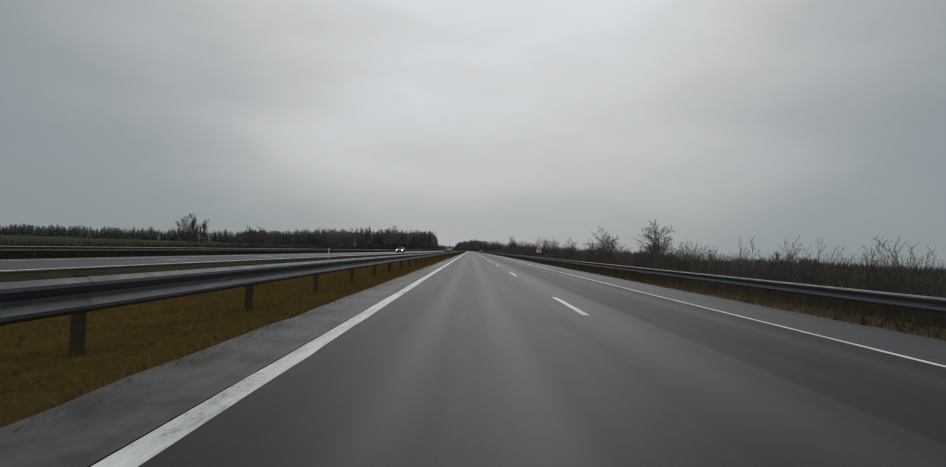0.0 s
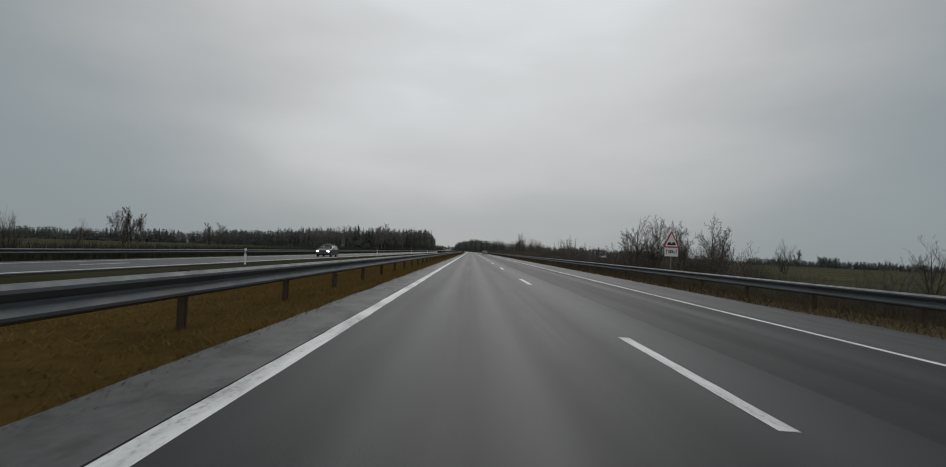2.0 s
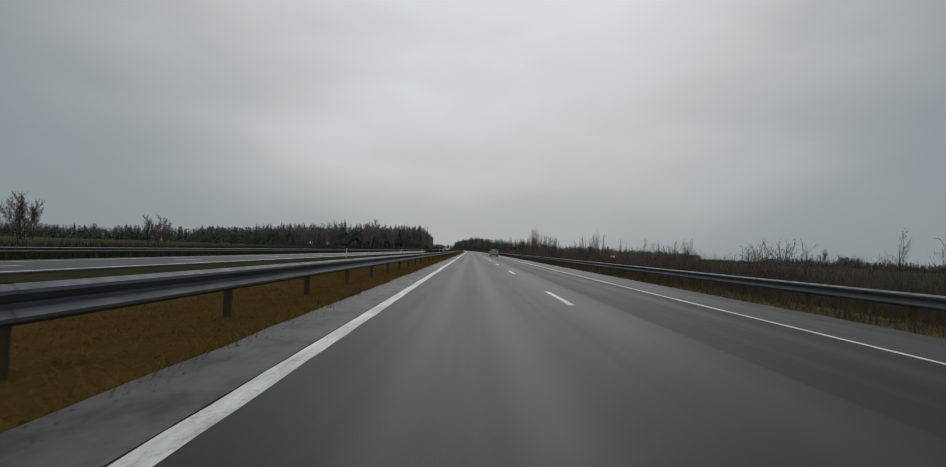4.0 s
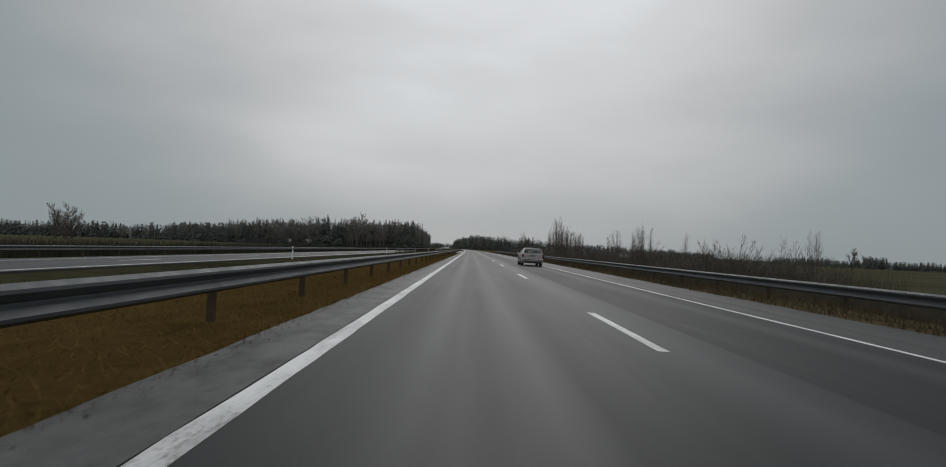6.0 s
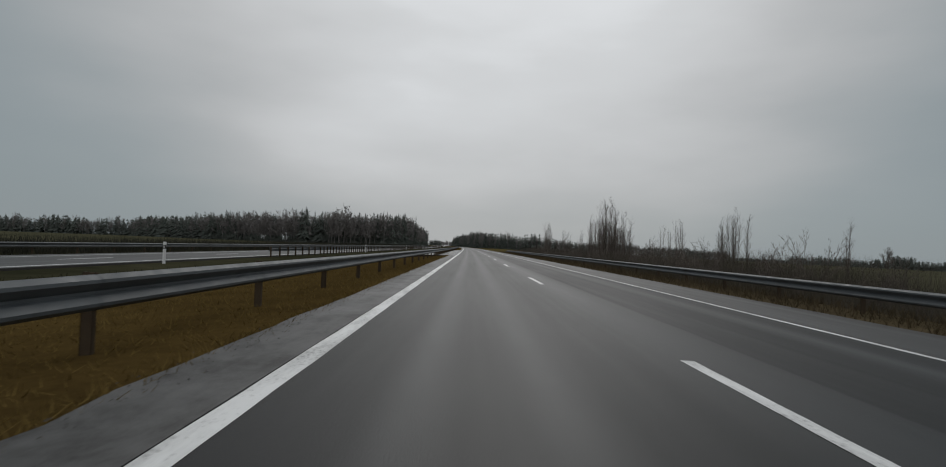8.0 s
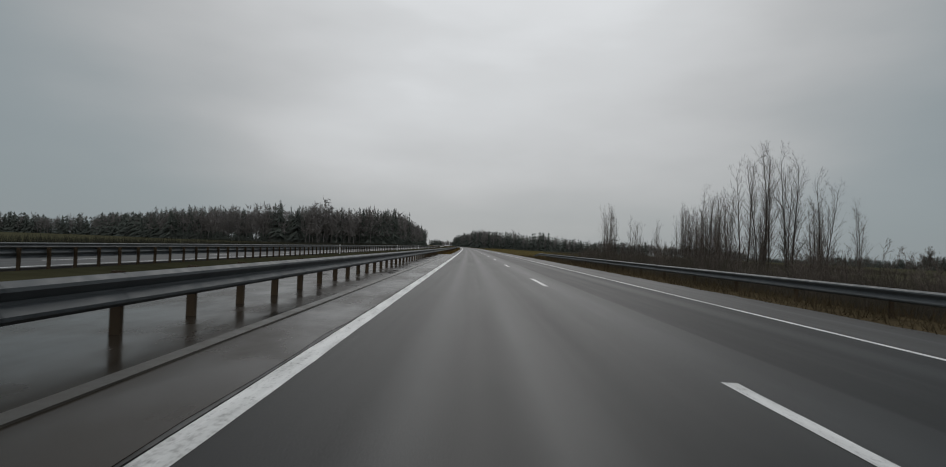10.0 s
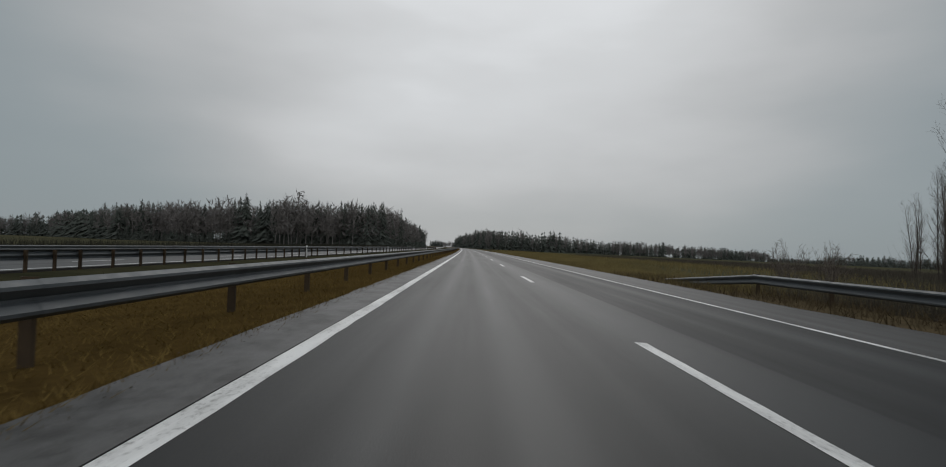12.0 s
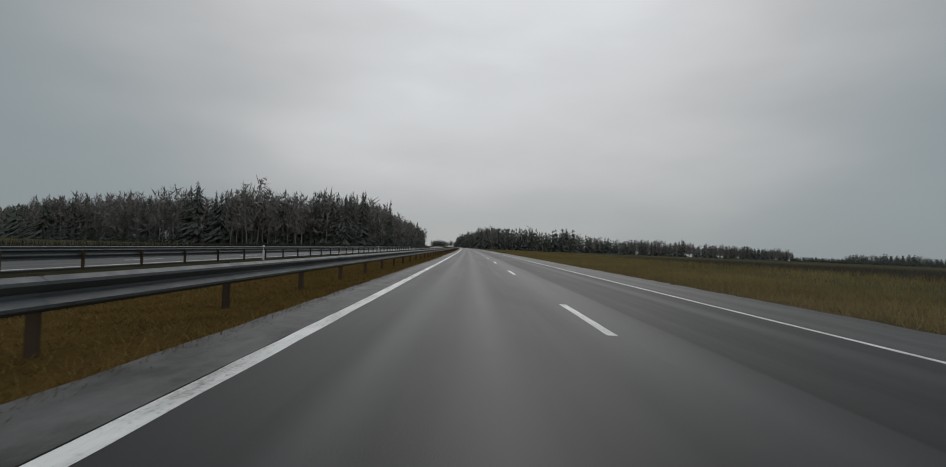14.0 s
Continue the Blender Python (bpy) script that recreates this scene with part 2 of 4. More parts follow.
def box(bm, x0, x1, y0, y1, z0, z1, bevel=0.0):
    vs = [bm.verts.new(p) for p in ((x0, y0, z0), (x1, y0, z0), (x1, y1, z0), (x0, y1, z0), (x0, y0, z1), (x1, y0, z1), (x1, y1, z1), (x0, y1, z1))]
    fs = [bm.faces.new([vs[i] for i in q]) for q in ((3, 2, 1, 0), (4, 5, 6, 7), (0, 1, 5, 4), (1, 2, 6, 5), (2, 3, 7, 6), (3, 0, 4, 7))]
    if bevel:
        es = list({e for f in fs for e in f.edges})
        bmesh.ops.bevel(bm, geom=es, offset=bevel, segments=1, affect="EDGES")
    return bm


def strip(name, prof, ya, yb, step, mats, thick=0.0, wobble=0.0, seed=1, edge=0):
    """A ribbon along the road; prof lists (d, z) across. With thick it gets side faces going down."""
    ys = np.arange(ya, yb + step * 0.5, step)
    rng = np.random.default_rng(seed)
    pr = list(prof)
    if thick:
        pr = [(pr[0][0], pr[0][1] - thick)] + pr + [(pr[-1][0], pr[-1][1] - thick)]
    k = len(pr)
    verts, uvs, faces = [], [], []
    for y in ys:
        c = cx(y)
        w0, w1 = (rng.normal(0, wobble), rng.normal(0, wobble)) if wobble else (0, 0)
        for j, (d, z) in enumerate(pr):
            dd = d + (0 if edge * (j - (k - 1) / 2) < 0 else (w0 if j < k / 2 else w1))
            verts.append((c + dd, y, z))
            uvs.append((d, y))
    for i in range(len(ys) - 1):
        for j in range(k - 1):
            a = i * k + j
            faces.append((a, a + 1, a + k + 1, a + k))
    if thick:
        last = (len(ys) - 1) * k
        faces += [tuple(range(k)), tuple(range(last + k - 1, last - 1, -1))]
    return mesh_of(name, verts, faces, mats, uvs)


# ---------------------------------------------------------------- ground and road
def road_z(d):
    return -0.03 * d


BRIDGE = (338.25, 408.0)
RAIL_L, RAIL_R, RAIL_FAR, RAIL_MID = -3.65, 10.3, -27.5, -14.75
# cross-section of the ground: metres across, height
GROUND = [(-3000, -6.0), (-1200, -3.0), (-400, -1.2), (-120, -0.9), (-60, -1.2), (-34, -1.1), (-29, -0.58), (-25.9, -0.38), (-25.5, -0.50), (-15.3, -0.36), (-14.7, -0.24),
          (-10.5, -0.44), (-7.5, -0.38), (-5.0, -0.16), (-3.65, -0.06), (-3.0, 0.0), (-2.34, 0.04), (-2.2, -0.02), (8.4, -0.34), (8.62, -0.275),
          (11.2, -0.36), (13.5, -0.75), (17, -1.1), (30, -1.4), (70, -1.9), (160, -2.9), (500, -6.5), (1200, -14.0), (3000, -32.0)]
_gd, _gz = [g[0] for g in GROUND], [g[1] for g in GROUND]


def ground_z(y, d):
    z = float(np.interp(d, _gd, _gz))
    if d > 11:                                   # the bank fades out where the rail ends
        flat = -0.33 - 0.014 * (d - 11) if d < 60 else -1.02 - 0.0145 * (d - 60)
        f = min(1.0, max(0.0, (y - 425) / 40))
        z = z * (1 - f) + flat * f
    far = max(0.0, min(1.0, (abs(d + 2) - 26) / 60))
    if far > 0:
        z += far * 0.5 * noise.noise(Vector((d * 0.02, y * 0.02, 3.1)))
    elif d > 11.5 or d < -29:
        z += 0.05 * noise.noise(Vector((d * 0.5, y * 0.5, 7.7)))
    return z


def build_ground():
    ys = np.concatenate([np.arange(-1500, -20, 60), np.arange(-20, 640, 4), np.arange(640, 1400, 12), np.arange(1400, 4100, 90)])
    extra = [-700, -250, -90, -45, -37, -29, -11, -6, -4.4, -3.4, -2.7, 9.5, 10.3, 12.3, 15, 20, 24, 40, 52, 100, 300, 800]
    ds = sorted(set(_gd + extra))
    verts, faces = [], []
    for y in ys:
        c = cx(y)
        for d in ds:
            verts.append((c + d, float(y), ground_z(y, d)))
    k = len(ds)
    for i in range(len(ys) - 1):
        for j in range(k - 1):
            a = i * k + j
            faces.append((a, a + 1, a + k + 1, a + k))
    me = mesh_of("ground", verts, faces, [M_FIELD, M_EARTH, M_VERGE, M_OLIVE], smooth=True)
    mid = [(ds[j] + ds[j + 1]) / 2 for j in range(k - 1)]
    idx = np.tile([1 if -8.5 < m < 2 else (3 if -14.8 < m < 0 else (2 if -29 < m < 16 else 0)) for m in mid], len(ys) - 1)
    me.polygons.foreach_set("material_index", idx.astype(np.int32))
    return tagged(new("ground", me), "wet brown grass verge and open winter fields", "ground", kind="structure")


build_ground()

road = new("road", strip("road", [(d, road_z(d)) for d in (-2.3, -1.53, 0, 2.23, 4.1, 6.1, 8.6)], -60, 1500, 4, M_ROAD, 0.12))
tagged(road, "wet grey asphalt carriageway with two lanes", "road", kind="structure")
for nm, da, db, lab, sd in (("shoulder", -2.36, -1.635, "dirty paved shoulder strip beside the median", 21), ("shoulder", 6.16, 8.66, "wet paved hard shoulder", 22)):
    ob = new(nm, strip(nm, [(da, road_z(da) + 0.006), ((da + db) / 2, road_z((da + db) / 2) + 0.006), (db, road_z(db) + 0.006)], -40, 900, 0.7, M_STRIP if da < 0 else M_SHOULDER, 0.03, 0.02 if da < 0 else 0.045, sd, -1 if da < 0 else 1))
    tagged(ob, lab, "shoulder", kind="structure")
road_b = new("road_opposite", strip("road_opposite", [(-25.7, -0.36), (-23.0, -0.30), (-19.2, -0.24), (-15.5, -0.18), (-15.0, -0.18)], -60, 1500, 4, M_SHOULDER, 0.12))
tagged(road_b, "wet pale asphalt carriageway beyond the median", "road", kind="structure")


def edge_line(name, d, w, z, ya, yb, parent, label, seed):
    ob = new(name, strip(name, [(d - w / 2, z + 0.002 + 0.015 * w), (d + w / 2, z + 0.002 - 0.015 * w)], ya, yb, 0.5 if parent is road else 2.0, M_PAINT, 0, 0.004, seed))
    ob.parent = parent
    return tagged(ob, label)


edge_line("edge_line", -1.53, 0.19, road_z(-1.53), -20, 1300, road, "worn solid white edge line", 2)
edge_line("edge_line", 6.1, 0.16, road_z(6.1), -20, 1300, road, "thin solid white edge line", 3)
edge_line("edge_line", -15.5, 0.2, -0.18, -20, 1300, road_b, "solid white edge line", 4)
edge_line("edge_line", -23.0, 0.2, -0.30, -20, 1300, road_b, "solid white edge line", 5)


def dash_mesh(name, length, w):
    rng = np.random.default_rng(7)
    n = 10
    vs, fs = [], []
    for i in range(n + 1):
        y = length * i / n
        a, b = rng.normal(0, 0.004, 2)
        vs += [(-w / 2 + a, y, 0.03 * w / 2), (w / 2 + b, y, -0.03 * w / 2)]
    for i in range(n):
        fs.append((2 * i, 2 * i + 1, 2 * i + 3, 2 * i + 2))
    return mesh_of(name, vs, fs, M_PAINT)


DASH = dash_mesh("lane_dash", 4.0, 0.15)
for i in range(-2, 75):
    y = 27.2 + 16 * i
    ob = new("lane_dash", DASH)
    ob.parent = road
    ob.matrix_basis = spot(y, 2.23, road_z(2.23) + 0.003)
for i in range(-2, 60):
    ob = new("lane_dash", DASH)
    ob.parent = road_b
    ob.matrix_basis = spot(19.0 + 16 * i, -19.2, -0.234)


# ---------------------------------------------------------------- guard rails
def beam_mesh(length):
    """Two-wave steel rail, 310 mm high, 3 mm sheet, with a lapped end."""
    tall = 1.08
    prof = [(0.0, 0.155), (0.02, 0.150), (0.078, 0.115), (0.082, 0.085), (0.030, 0.030), (0.004, 0.012), (0.004, -0.012), (0.030, -0.030), (0.082, -0.085), (0.078, -0.115), (0.02, -0.150), (0.0, -0.155)]
    vs, fs = [], []
    for side in (0.0, -0.004):
        for y in (0.0, length):
            vs += [(x + side - (0.007 if y else 0), y, z * tall) for x, z in prof]
    k = len(prof)
    for j in range(k - 1):
        fs.append((j, j + 1, k + j + 1, k + j))
        fs.append((2 * k + j + 1, 2 * k + j, 3 * k + j, 3 * k + j + 1))
    for j in (0, k - 1):
        fs.append((j, k + j, 3 * k + j, 2 * k + j))
    return mesh_of("beam", vs, fs, M_ZINC)


def post_mesh(h):
    bm = bmesh.new()
    box(bm, -0.055, 0.055, -0.005, 0.005, 0, h)
    box(bm, -0.055, -0.047, -0.005, 0.05, 0, h)
    box(bm, 0.047, 0.055, -0.005, 0.05, 0, h)
    box(bm, -0.05, 0.05, -0.03, 0.06, h - 0.19, h - 0.02)
    me = bpy.data.meshes.new("post")
    bm.to_mesh(me)
    bm.free()
    me.materials.append(M_POST)
    return me


POST = post_mesh(1.0)
BEAMS = {}


def guard_rail(d, side, base, ya, yb, label, pitch, ramp_down=0.0):
    """A rail along the road at d; side +1 faces right; base gives the ground's height at y, pitch the metres from post to post."""
    rail = tagged(new("guard_rail"), label, "guard rail", kind="structure")
    y, low = ya, None
    while y < yb:
        gap = pitch(y)
        lap = 0.12 if gap < 2.5 else 0.24
        key = round(gap, 2)
        if key not in BEAMS:
            BEAMS[key] = beam_mesh(key + lap)
        z = base(y)
        for name, me, m in (("beam", BEAMS[key], spot(y, d + side * 0.06, z + 0.565)), ("post", POST, spot(y, d, z - 0.25))):
            ob = new(name, me)
            ob.parent = rail
            if ramp_down and y > yb - ramp_down:            # the end is led down into the verge
                low = y if low is None else low
                m = Matrix.Translation((0, 0, -0.85 * (y - low) / ramp_down)) @ m
                if name == "beam":
                    m = m @ Matrix.Rotation(-math.atan(0.85 / ramp_down), 4, "X")
            if side < 0 and name == "beam":
                m = m @ Matrix.Rotation(math.pi, 4, "Z") @ Matrix.Translation((0, -gap - lap, 0))
            ob.matrix_basis = m
        y += gap
    return rail


def near_pitch(y):
    """Posts stand closer on the bridge."""
    if y < BRIDGE[0]:
        return min(4.037 if y < 205 else 4.13, max(0.3, BRIDGE[0] - y))
    return 1.5 if y < BRIDGE[1] - 1.5 else (BRIDGE[1] + 0.8 - y if y < BRIDGE[1] else 4.0)


guard_rail(RAIL_L, 1, lambda y: -0.045, -10.1, 700, "galvanised two-wave steel guard rail on brown posts in the median", near_pitch)
guard_rail(RAIL_R, -1, lambda y: -0.31, -8.1, 437, "galvanised two-wave steel guard rail along the outer verge", lambda y: 4.0, 12.0)
guard_rail(RAIL_FAR, 1, lambda y: -0.40, -12, 700, "weathered steel guard rail beyond the opposite carriageway", lambda y: 4.0)
guard_rail(RAIL_MID, -1, lambda y: -0.24, 322, 700, "steel guard rail on the median side of the opposite carriageway", lambda y: 1.3 if 334 < y < 428 else (1.94 if y < 462 else 3.87))


# ---------------------------------------------------------------- bridge deck in the median
deck = new("bridge_deck", strip("bridge_deck", [(-8.6, 0.05), (-3.8, 0.065), (-2.60, 0.075)], BRIDGE[0], BRIDGE[1], 2, M_WETDECK, 0.5))
tagged(deck, "wet concrete bridge deck strip under the median rail", "bridge", kind="structure")
kerb = new("kerb", strip("kerb", [(-2.58, 0.105), (-2.44, 0.10)], BRIDGE[0], BRIDGE[1], 2, M_CONCRETE, 0.25))
tagged(kerb, "low wet concrete kerb beside the bridge lane", "kerb", kind="structure")


film = new("water", strip("water", [(-2.44, road_z(-2.44) + 0.011), (-1.66, road_z(-1.66) + 0.011)], BRIDGE[0], BRIDGE[1], 1, M_WETDECK, 0.004, 0.02, 33, 1))
tagged(film, "film of rain water along the bridge kerb", "water", kind="structure")


# ---------------------------------------------------------------- plants
def limb(vs, fs, p, q, r0, r1, n=4):
    """A tapered tube from p to q."""
    ax = q - p
    ln = np.linalg.norm(ax)
    if ln < 1e-6:
        return
    ax = ax / ln
    a = np.cross(ax, (0.31, 0.77, 0.55))
    a /= np.linalg.norm(a)
    b = np.cross(ax, a)
    k = len(vs)
    for c, r in ((p, r0), (q, r1)):
        for i in range(n):
            w = 2 * math.pi * i / n
            vs.append(c + r * (math.cos(w) * a + math.sin(w) * b))
    for i in range(n):
        j = (i + 1) % n
        fs.append((k + i, k + j, k + n + j, k + n + i))


def grow(rng, wood, twigs, p, way, length, r, level, spec):
    """One branch, bending as it goes, and its side branches."""
    steps = spec["steps"][level]
    kids = spec["kids"][level]
    seg = length / steps
    pts = [p]
    for i in range(steps):
        way = way + rng.normal(0, spec["bend"][level], 3) + np.array((0, 0, spec["lift"][level]))
        way = way / np.linalg.norm(way)
        pts.append(pts[-1] + way * seg)
    last = level == len(spec["kids"]) - 1
    tgt = wood if level <= spec["wood"] else twigs
    flat = spec.get("flat", 3)
    if level >= flat and not last:                       # fine wood: flat ribbons
        s = np.cross(way, rng.normal(0, 1, 3))
        s = s / np.linalg.norm(s)
        for i in range(steps):
            k = len(tgt[0])
            a, b = s * r * (1 - 0.7 * i / steps), s * r * (1 - 0.7 * (i + 1) / steps)
            tgt[0].extend((pts[i] - a, pts[i] + a, pts[i + 1] + b, pts[i + 1] - b))
            tgt[1].append((k, k + 1, k + 2, k + 3))
    if last and level > 1:
        s = np.cross(way, rng.normal(0, 1, 3))
        s = s / np.linalg.norm(s) * r * 0.9
        k = len(tgt[0])
        tgt[0].extend((p - s, p + s, pts[-1] + s * 0.3, pts[-1] - s * 0.3))
        tgt[1].append((k, k + 1, k + 2, k + 3))
        return
    for i in range(steps if level < flat else 0):
        f0, f1 = i / steps, (i + 1) / steps
        limb(tgt[0], tgt[1], pts[i], pts[i + 1], r * (1 - 0.8 * f0), r * (1 - 0.8 * f1), 6 if level == 0 else (4 if level == 1 else 3))
    if last:
        return
    for i in range(kids):
        f = spec["from"][level] + (1 - spec["from"][level]) * (i + rng.random()) / kids
        x = f * steps
        j = min(int(x), steps - 1)
        base = pts[j] + (pts[j + 1] - pts[j]) * (x - j)
        ax = pts[j + 1] - pts[j]
        ax = ax / np.linalg.norm(ax)
        side = np.cross(ax, rng.normal(0, 1, 3))
        side /= np.linalg.norm(side)
        a = radians(spec["angle"][level] + rng.normal(0, 10))
        w = ax * math.cos(a) + side * math.sin(a)
        ln = length * spec["ratio"][level] * (1 - spec["short"][level] * f) * rng.uniform(0.7, 1.2)
        grow(rng, wood, twigs, base, w, ln, max(r * (1 - 0.8 * f) * 0.55, spec["thin"]), level + 1, spec)


BROAD = dict(steps=[6, 5, 4, 3, 2], kids=[8, 6, 5, 4, 0], bend=[0.06, 0.10, 0.14, 0.2, 0.2], lift=[0.05, 0.10, 0.08, 0.05, 0.02], wood=1, angle=[36, 34, 36, 38, 40],
             ratio=[0.66, 0.5, 0.45, 0.45, 0.5], short=[0.5, 0.4, 0.3, 0.2, 0.2], thin=0.007)
BROAD["from"] = [0.10, 0.15, 0.15, 0.2, 0.2]
OVAL = dict(steps=[8, 5, 4, 3, 2], kids=[30, 9, 6, 6, 0], bend=[0.03, 0.07, 0.12, 0.18, 0.2], lift=[0.05, 0.07, 0.06, 0.04, 0.02], wood=1, angle=[48, 36, 36, 38, 40],
            ratio=[0.54, 0.48, 0.48, 0.46, 0.5], short=[0.55, 0.35, 0.3, 0.2, 0.2], thin=0.009)
OVAL["from"] = [0.08, 0.12, 0.12, 0.15, 0.2]
ROUND = dict(steps=[6, 5, 4, 3, 2], kids=[14, 8, 6, 5, 0], bend=[0.05, 0.09, 0.12, 0.18, 0.2], lift=[0.06, 0.06, 0.05, 0.04, 0.02], wood=1, angle=[40, 36, 36, 38, 40],
             ratio=[0.52, 0.50, 0.50, 0.48, 0.5], short=[0.40, 0.35, 0.3, 0.2, 0.2], thin=0.009)
ROUND["from"] = [0.14, 0.15, 0.12, 0.15, 0.2]
SLIM = dict(flat=2, steps=[9, 4, 3, 2], kids=[30, 6, 4, 0], bend=[0.03, 0.10, 0.15, 0.2], lift=[0.06, 0.16, 0.08, 0.04], wood=0, angle=[29, 30, 32, 34],
            ratio=[0.25, 0.5, 0.5, 0.5], short=[0.4, 0.4, 0.3, 0.2], thin=0.005)
SLIM["from"] = [0.07, 0.2, 0.2, 0.2]
BUSH = dict(flat=1, steps=[4, 3, 2, 1], kids=[7, 6, 2, 0], bend=[0.10, 0.13, 0.16, 0.2], lift=[0.05, 0.08, 0.06, 0.04], wood=0, angle=[26, 30, 32, 34], ratio=[0.55, 0.45, 0.5, 0.5], short=[0.4, 0.3, 0.2, 0.2], thin=0.0075)
BUSH["from"] = [0.12, 0.12, 0.2, 0.2]


def bare_tree(name, label, seed, height, spec, stems=1, spread=0.0, r=None):
    rng = np.random.default_rng(seed)
    wood, twigs = ([], []), ([], [])
    for s in range(stems):
        a = 2.4 * s + rng.normal(0, 0.25)             # stems stand round the stool
        lean = spread * (0.15 if s == 0 else rng.uniform(0.5, 1.0))
        way = np.array((math.cos(a) * lean, math.sin(a) * lean, 1.0))
        off = np.array((math.cos(a) * 0.15 * (stems > 1), math.sin(a) * 0.15 * (stems > 1), -0.15))
        grow(rng, wood, twigs, off, way / np.linalg.norm(way), height * (1 if s == 0 else rng.uniform(0.65, 1.0)), r or height * 0.018, 0, spec)
    tree = tagged(new(name), label, "bush" if name == "bush" else "tree")
    part("trunk", mesh_of("trunk", wood[0], wood[1], M_BARK), None, tree)
    part("crown", mesh_of("crown", twigs[0], twigs[1], M_TWIG), None, tree)
    return tree


L_BROAD = "bare wide-crowned broadleaf tree in the roadside scrub"
L_SLIM = "tall slender bare tree with upright twigs"
L_BUSH = "leafless brown twiggy bush behind the guard rail"
broads = [bare_tree("bare_tree", L_BROAD, 11, 6.0, BROAD, 3, 0.34), bare_tree("bare_tree", L_BROAD, 12, 6.0, BROAD, 4, 0.5), bare_tree("bare_tree", L_BROAD, 13, 6.0, BROAD, 2, 0.2)]
FAR = dict(BROAD, kids=[9, 7, 6, 4, 0], thin=0.026)
L_FAR = "large bare tree with a wide crown standing alone in the fields"
fars = [bare_tree("bare_tree", L_FAR, 17, 6.0, FAR, 2, 0.22), bare_tree("bare_tree", L_FAR, 18, 6.0, FAR, 3, 0.32)]
fulls = [bare_tree("bare_tree", "dense oval-crowned bare tree beside the guard rail", 14, 6.0, OVAL, 2, 0.16), bare_tree("bare_tree", "dense round-crowned bare tree beside the guard rail", 15, 5.4, ROUND, 3, 0.30, 0.075)]
slims = [bare_tree("slender_tree", L_SLIM, 21, 9.0, SLIM, 2, 0.10, 0.055), bare_tree("slender_tree", L_SLIM, 22, 9.0, SLIM, 3, 0.14, 0.05)]
bushes = [bare_tree("bush", L_BUSH, 30 + i, 2.4, BUSH, 9, 0.55, 0.014) for i in range(4)]


def place(things, used, i, y, d, size, yaw, wide=1.0):
    """The first use of a model moves it, later uses copy it."""
    m = spot(y, d, ground_z(y, d) - 0.05, yaw) @ Matrix.Diagonal((size * wide, size * wide, size, 1))
    ob = things[i]
    if i not in used:
        used.add(i)
        ob.matrix_basis = m
        return ob
    c = copy_thing(ob, Matrix())
    c.matrix_basis = m
    return c


rng = np.random.default_rng(5)
used_b, used_s, used_u = set(), set(), set()
# broadleaf: along, across, size
for i, (y, d, h) in enumerate([(160, 40, 5.0), (112, 34, 4.4), (104, 42, 4.2), (198, 72, 8), (232, 90, 6.5),
                               (184, 32, 5.0), (262, 60, 6.5), (270, 66, 6.0), (300, 95, 7.5), (330, 26, 3.2), (352, 32, 3.5), (216, 27, 4.5), (290, 33, 5.0), (133, -51, 5.2), (137, -54, 5.0), (129, -53, 4.6), (142, -50, 4.4)]):
    place(broads, used_b, i % 3, y, d, h / 7.2, i * 71)
used_w = set()
for i, (y, d, h) in enumerate([(372, -184, 19), (380, -192, 18), (366, -176, 16), (447, -170, 14), (452, -178, 15), (442, -164, 12), (1054, 602, 30)]):
    place(fars, used_w, i % 2, y, d, h / 7.2, 25 + i * 83)
used_f = set()
for i, (y, d, h) in enumerate([(70, 23.2, 6.3), (72.5, 17.6, 5.5), (77.5, 17.9, 4.9), (117.5, 15.4, 4.9), (119.2, 18.2, 4.8), (120, 21.6, 5.6), (117, 13.7, 4.8), (78.5, 17.0, 2.8)]):
    place(fulls, used_f, (0, 1, 1, 0, 0, 1, 1, 0)[i], y, d, h / 6.6, 40 + i * 97, 1.3 if i < 3 else 1.0)
# slender trees
for i, (y, d, h) in enumerate([(407, 30, 12.5), (405, 30.6, 13.5), (401.5, 29.5, 13), (399.5, 30.6, 12.5), (403, 32.5, 11), (417, 30, 10.5), (412, 30.5, 9.5), (410, 33, 10), (395, 30, 7.5), (392, 32, 7), (409, 28.5, 9), (398, 33, 10), (420, 33, 8),
                               (429, 20.6, 8.0), (431, 21, 9), (432.5, 21.6, 8.4), (430, 21.9, 7.6), (438, 27, 7.5), (440, 28.5, 7), (444, 33, 7.5),
                               (455, 45, 10.5), (459, 48, 10), (462, 46, 10.5), (457, 43, 11.5), (452, 41, 10.5), (458, 50, 9.5), (460, 44, 11), (455, 48, 10), (463, 49, 9.5), (454, 44, 10), (456, 46.5, 11), (461, 47.5, 10), (457, 49, 10), (453, 42.6, 10.5), (456, 41.5, 9.5), (472, 51, 9), (475, 54, 9), (415, 32, 10), (418, 31.5, 9.5), (422, 34, 10), (414, 29, 9),
                               (408, 60, 13), (411, 62, 12), (406, 57, 10), (404, 59, 11), (413, 60.5, 11), (409, 64, 12), (411, 58.5, 9), (440, 60, 12), (446, 63, 11), (436, 56, 9), (331, 73, 8.5), (334, 76, 9), (372, 62, 9), (470, 66, 11)]):
    place(slims, used_s, i % 2, y, d, h / 9.0, i * 53)
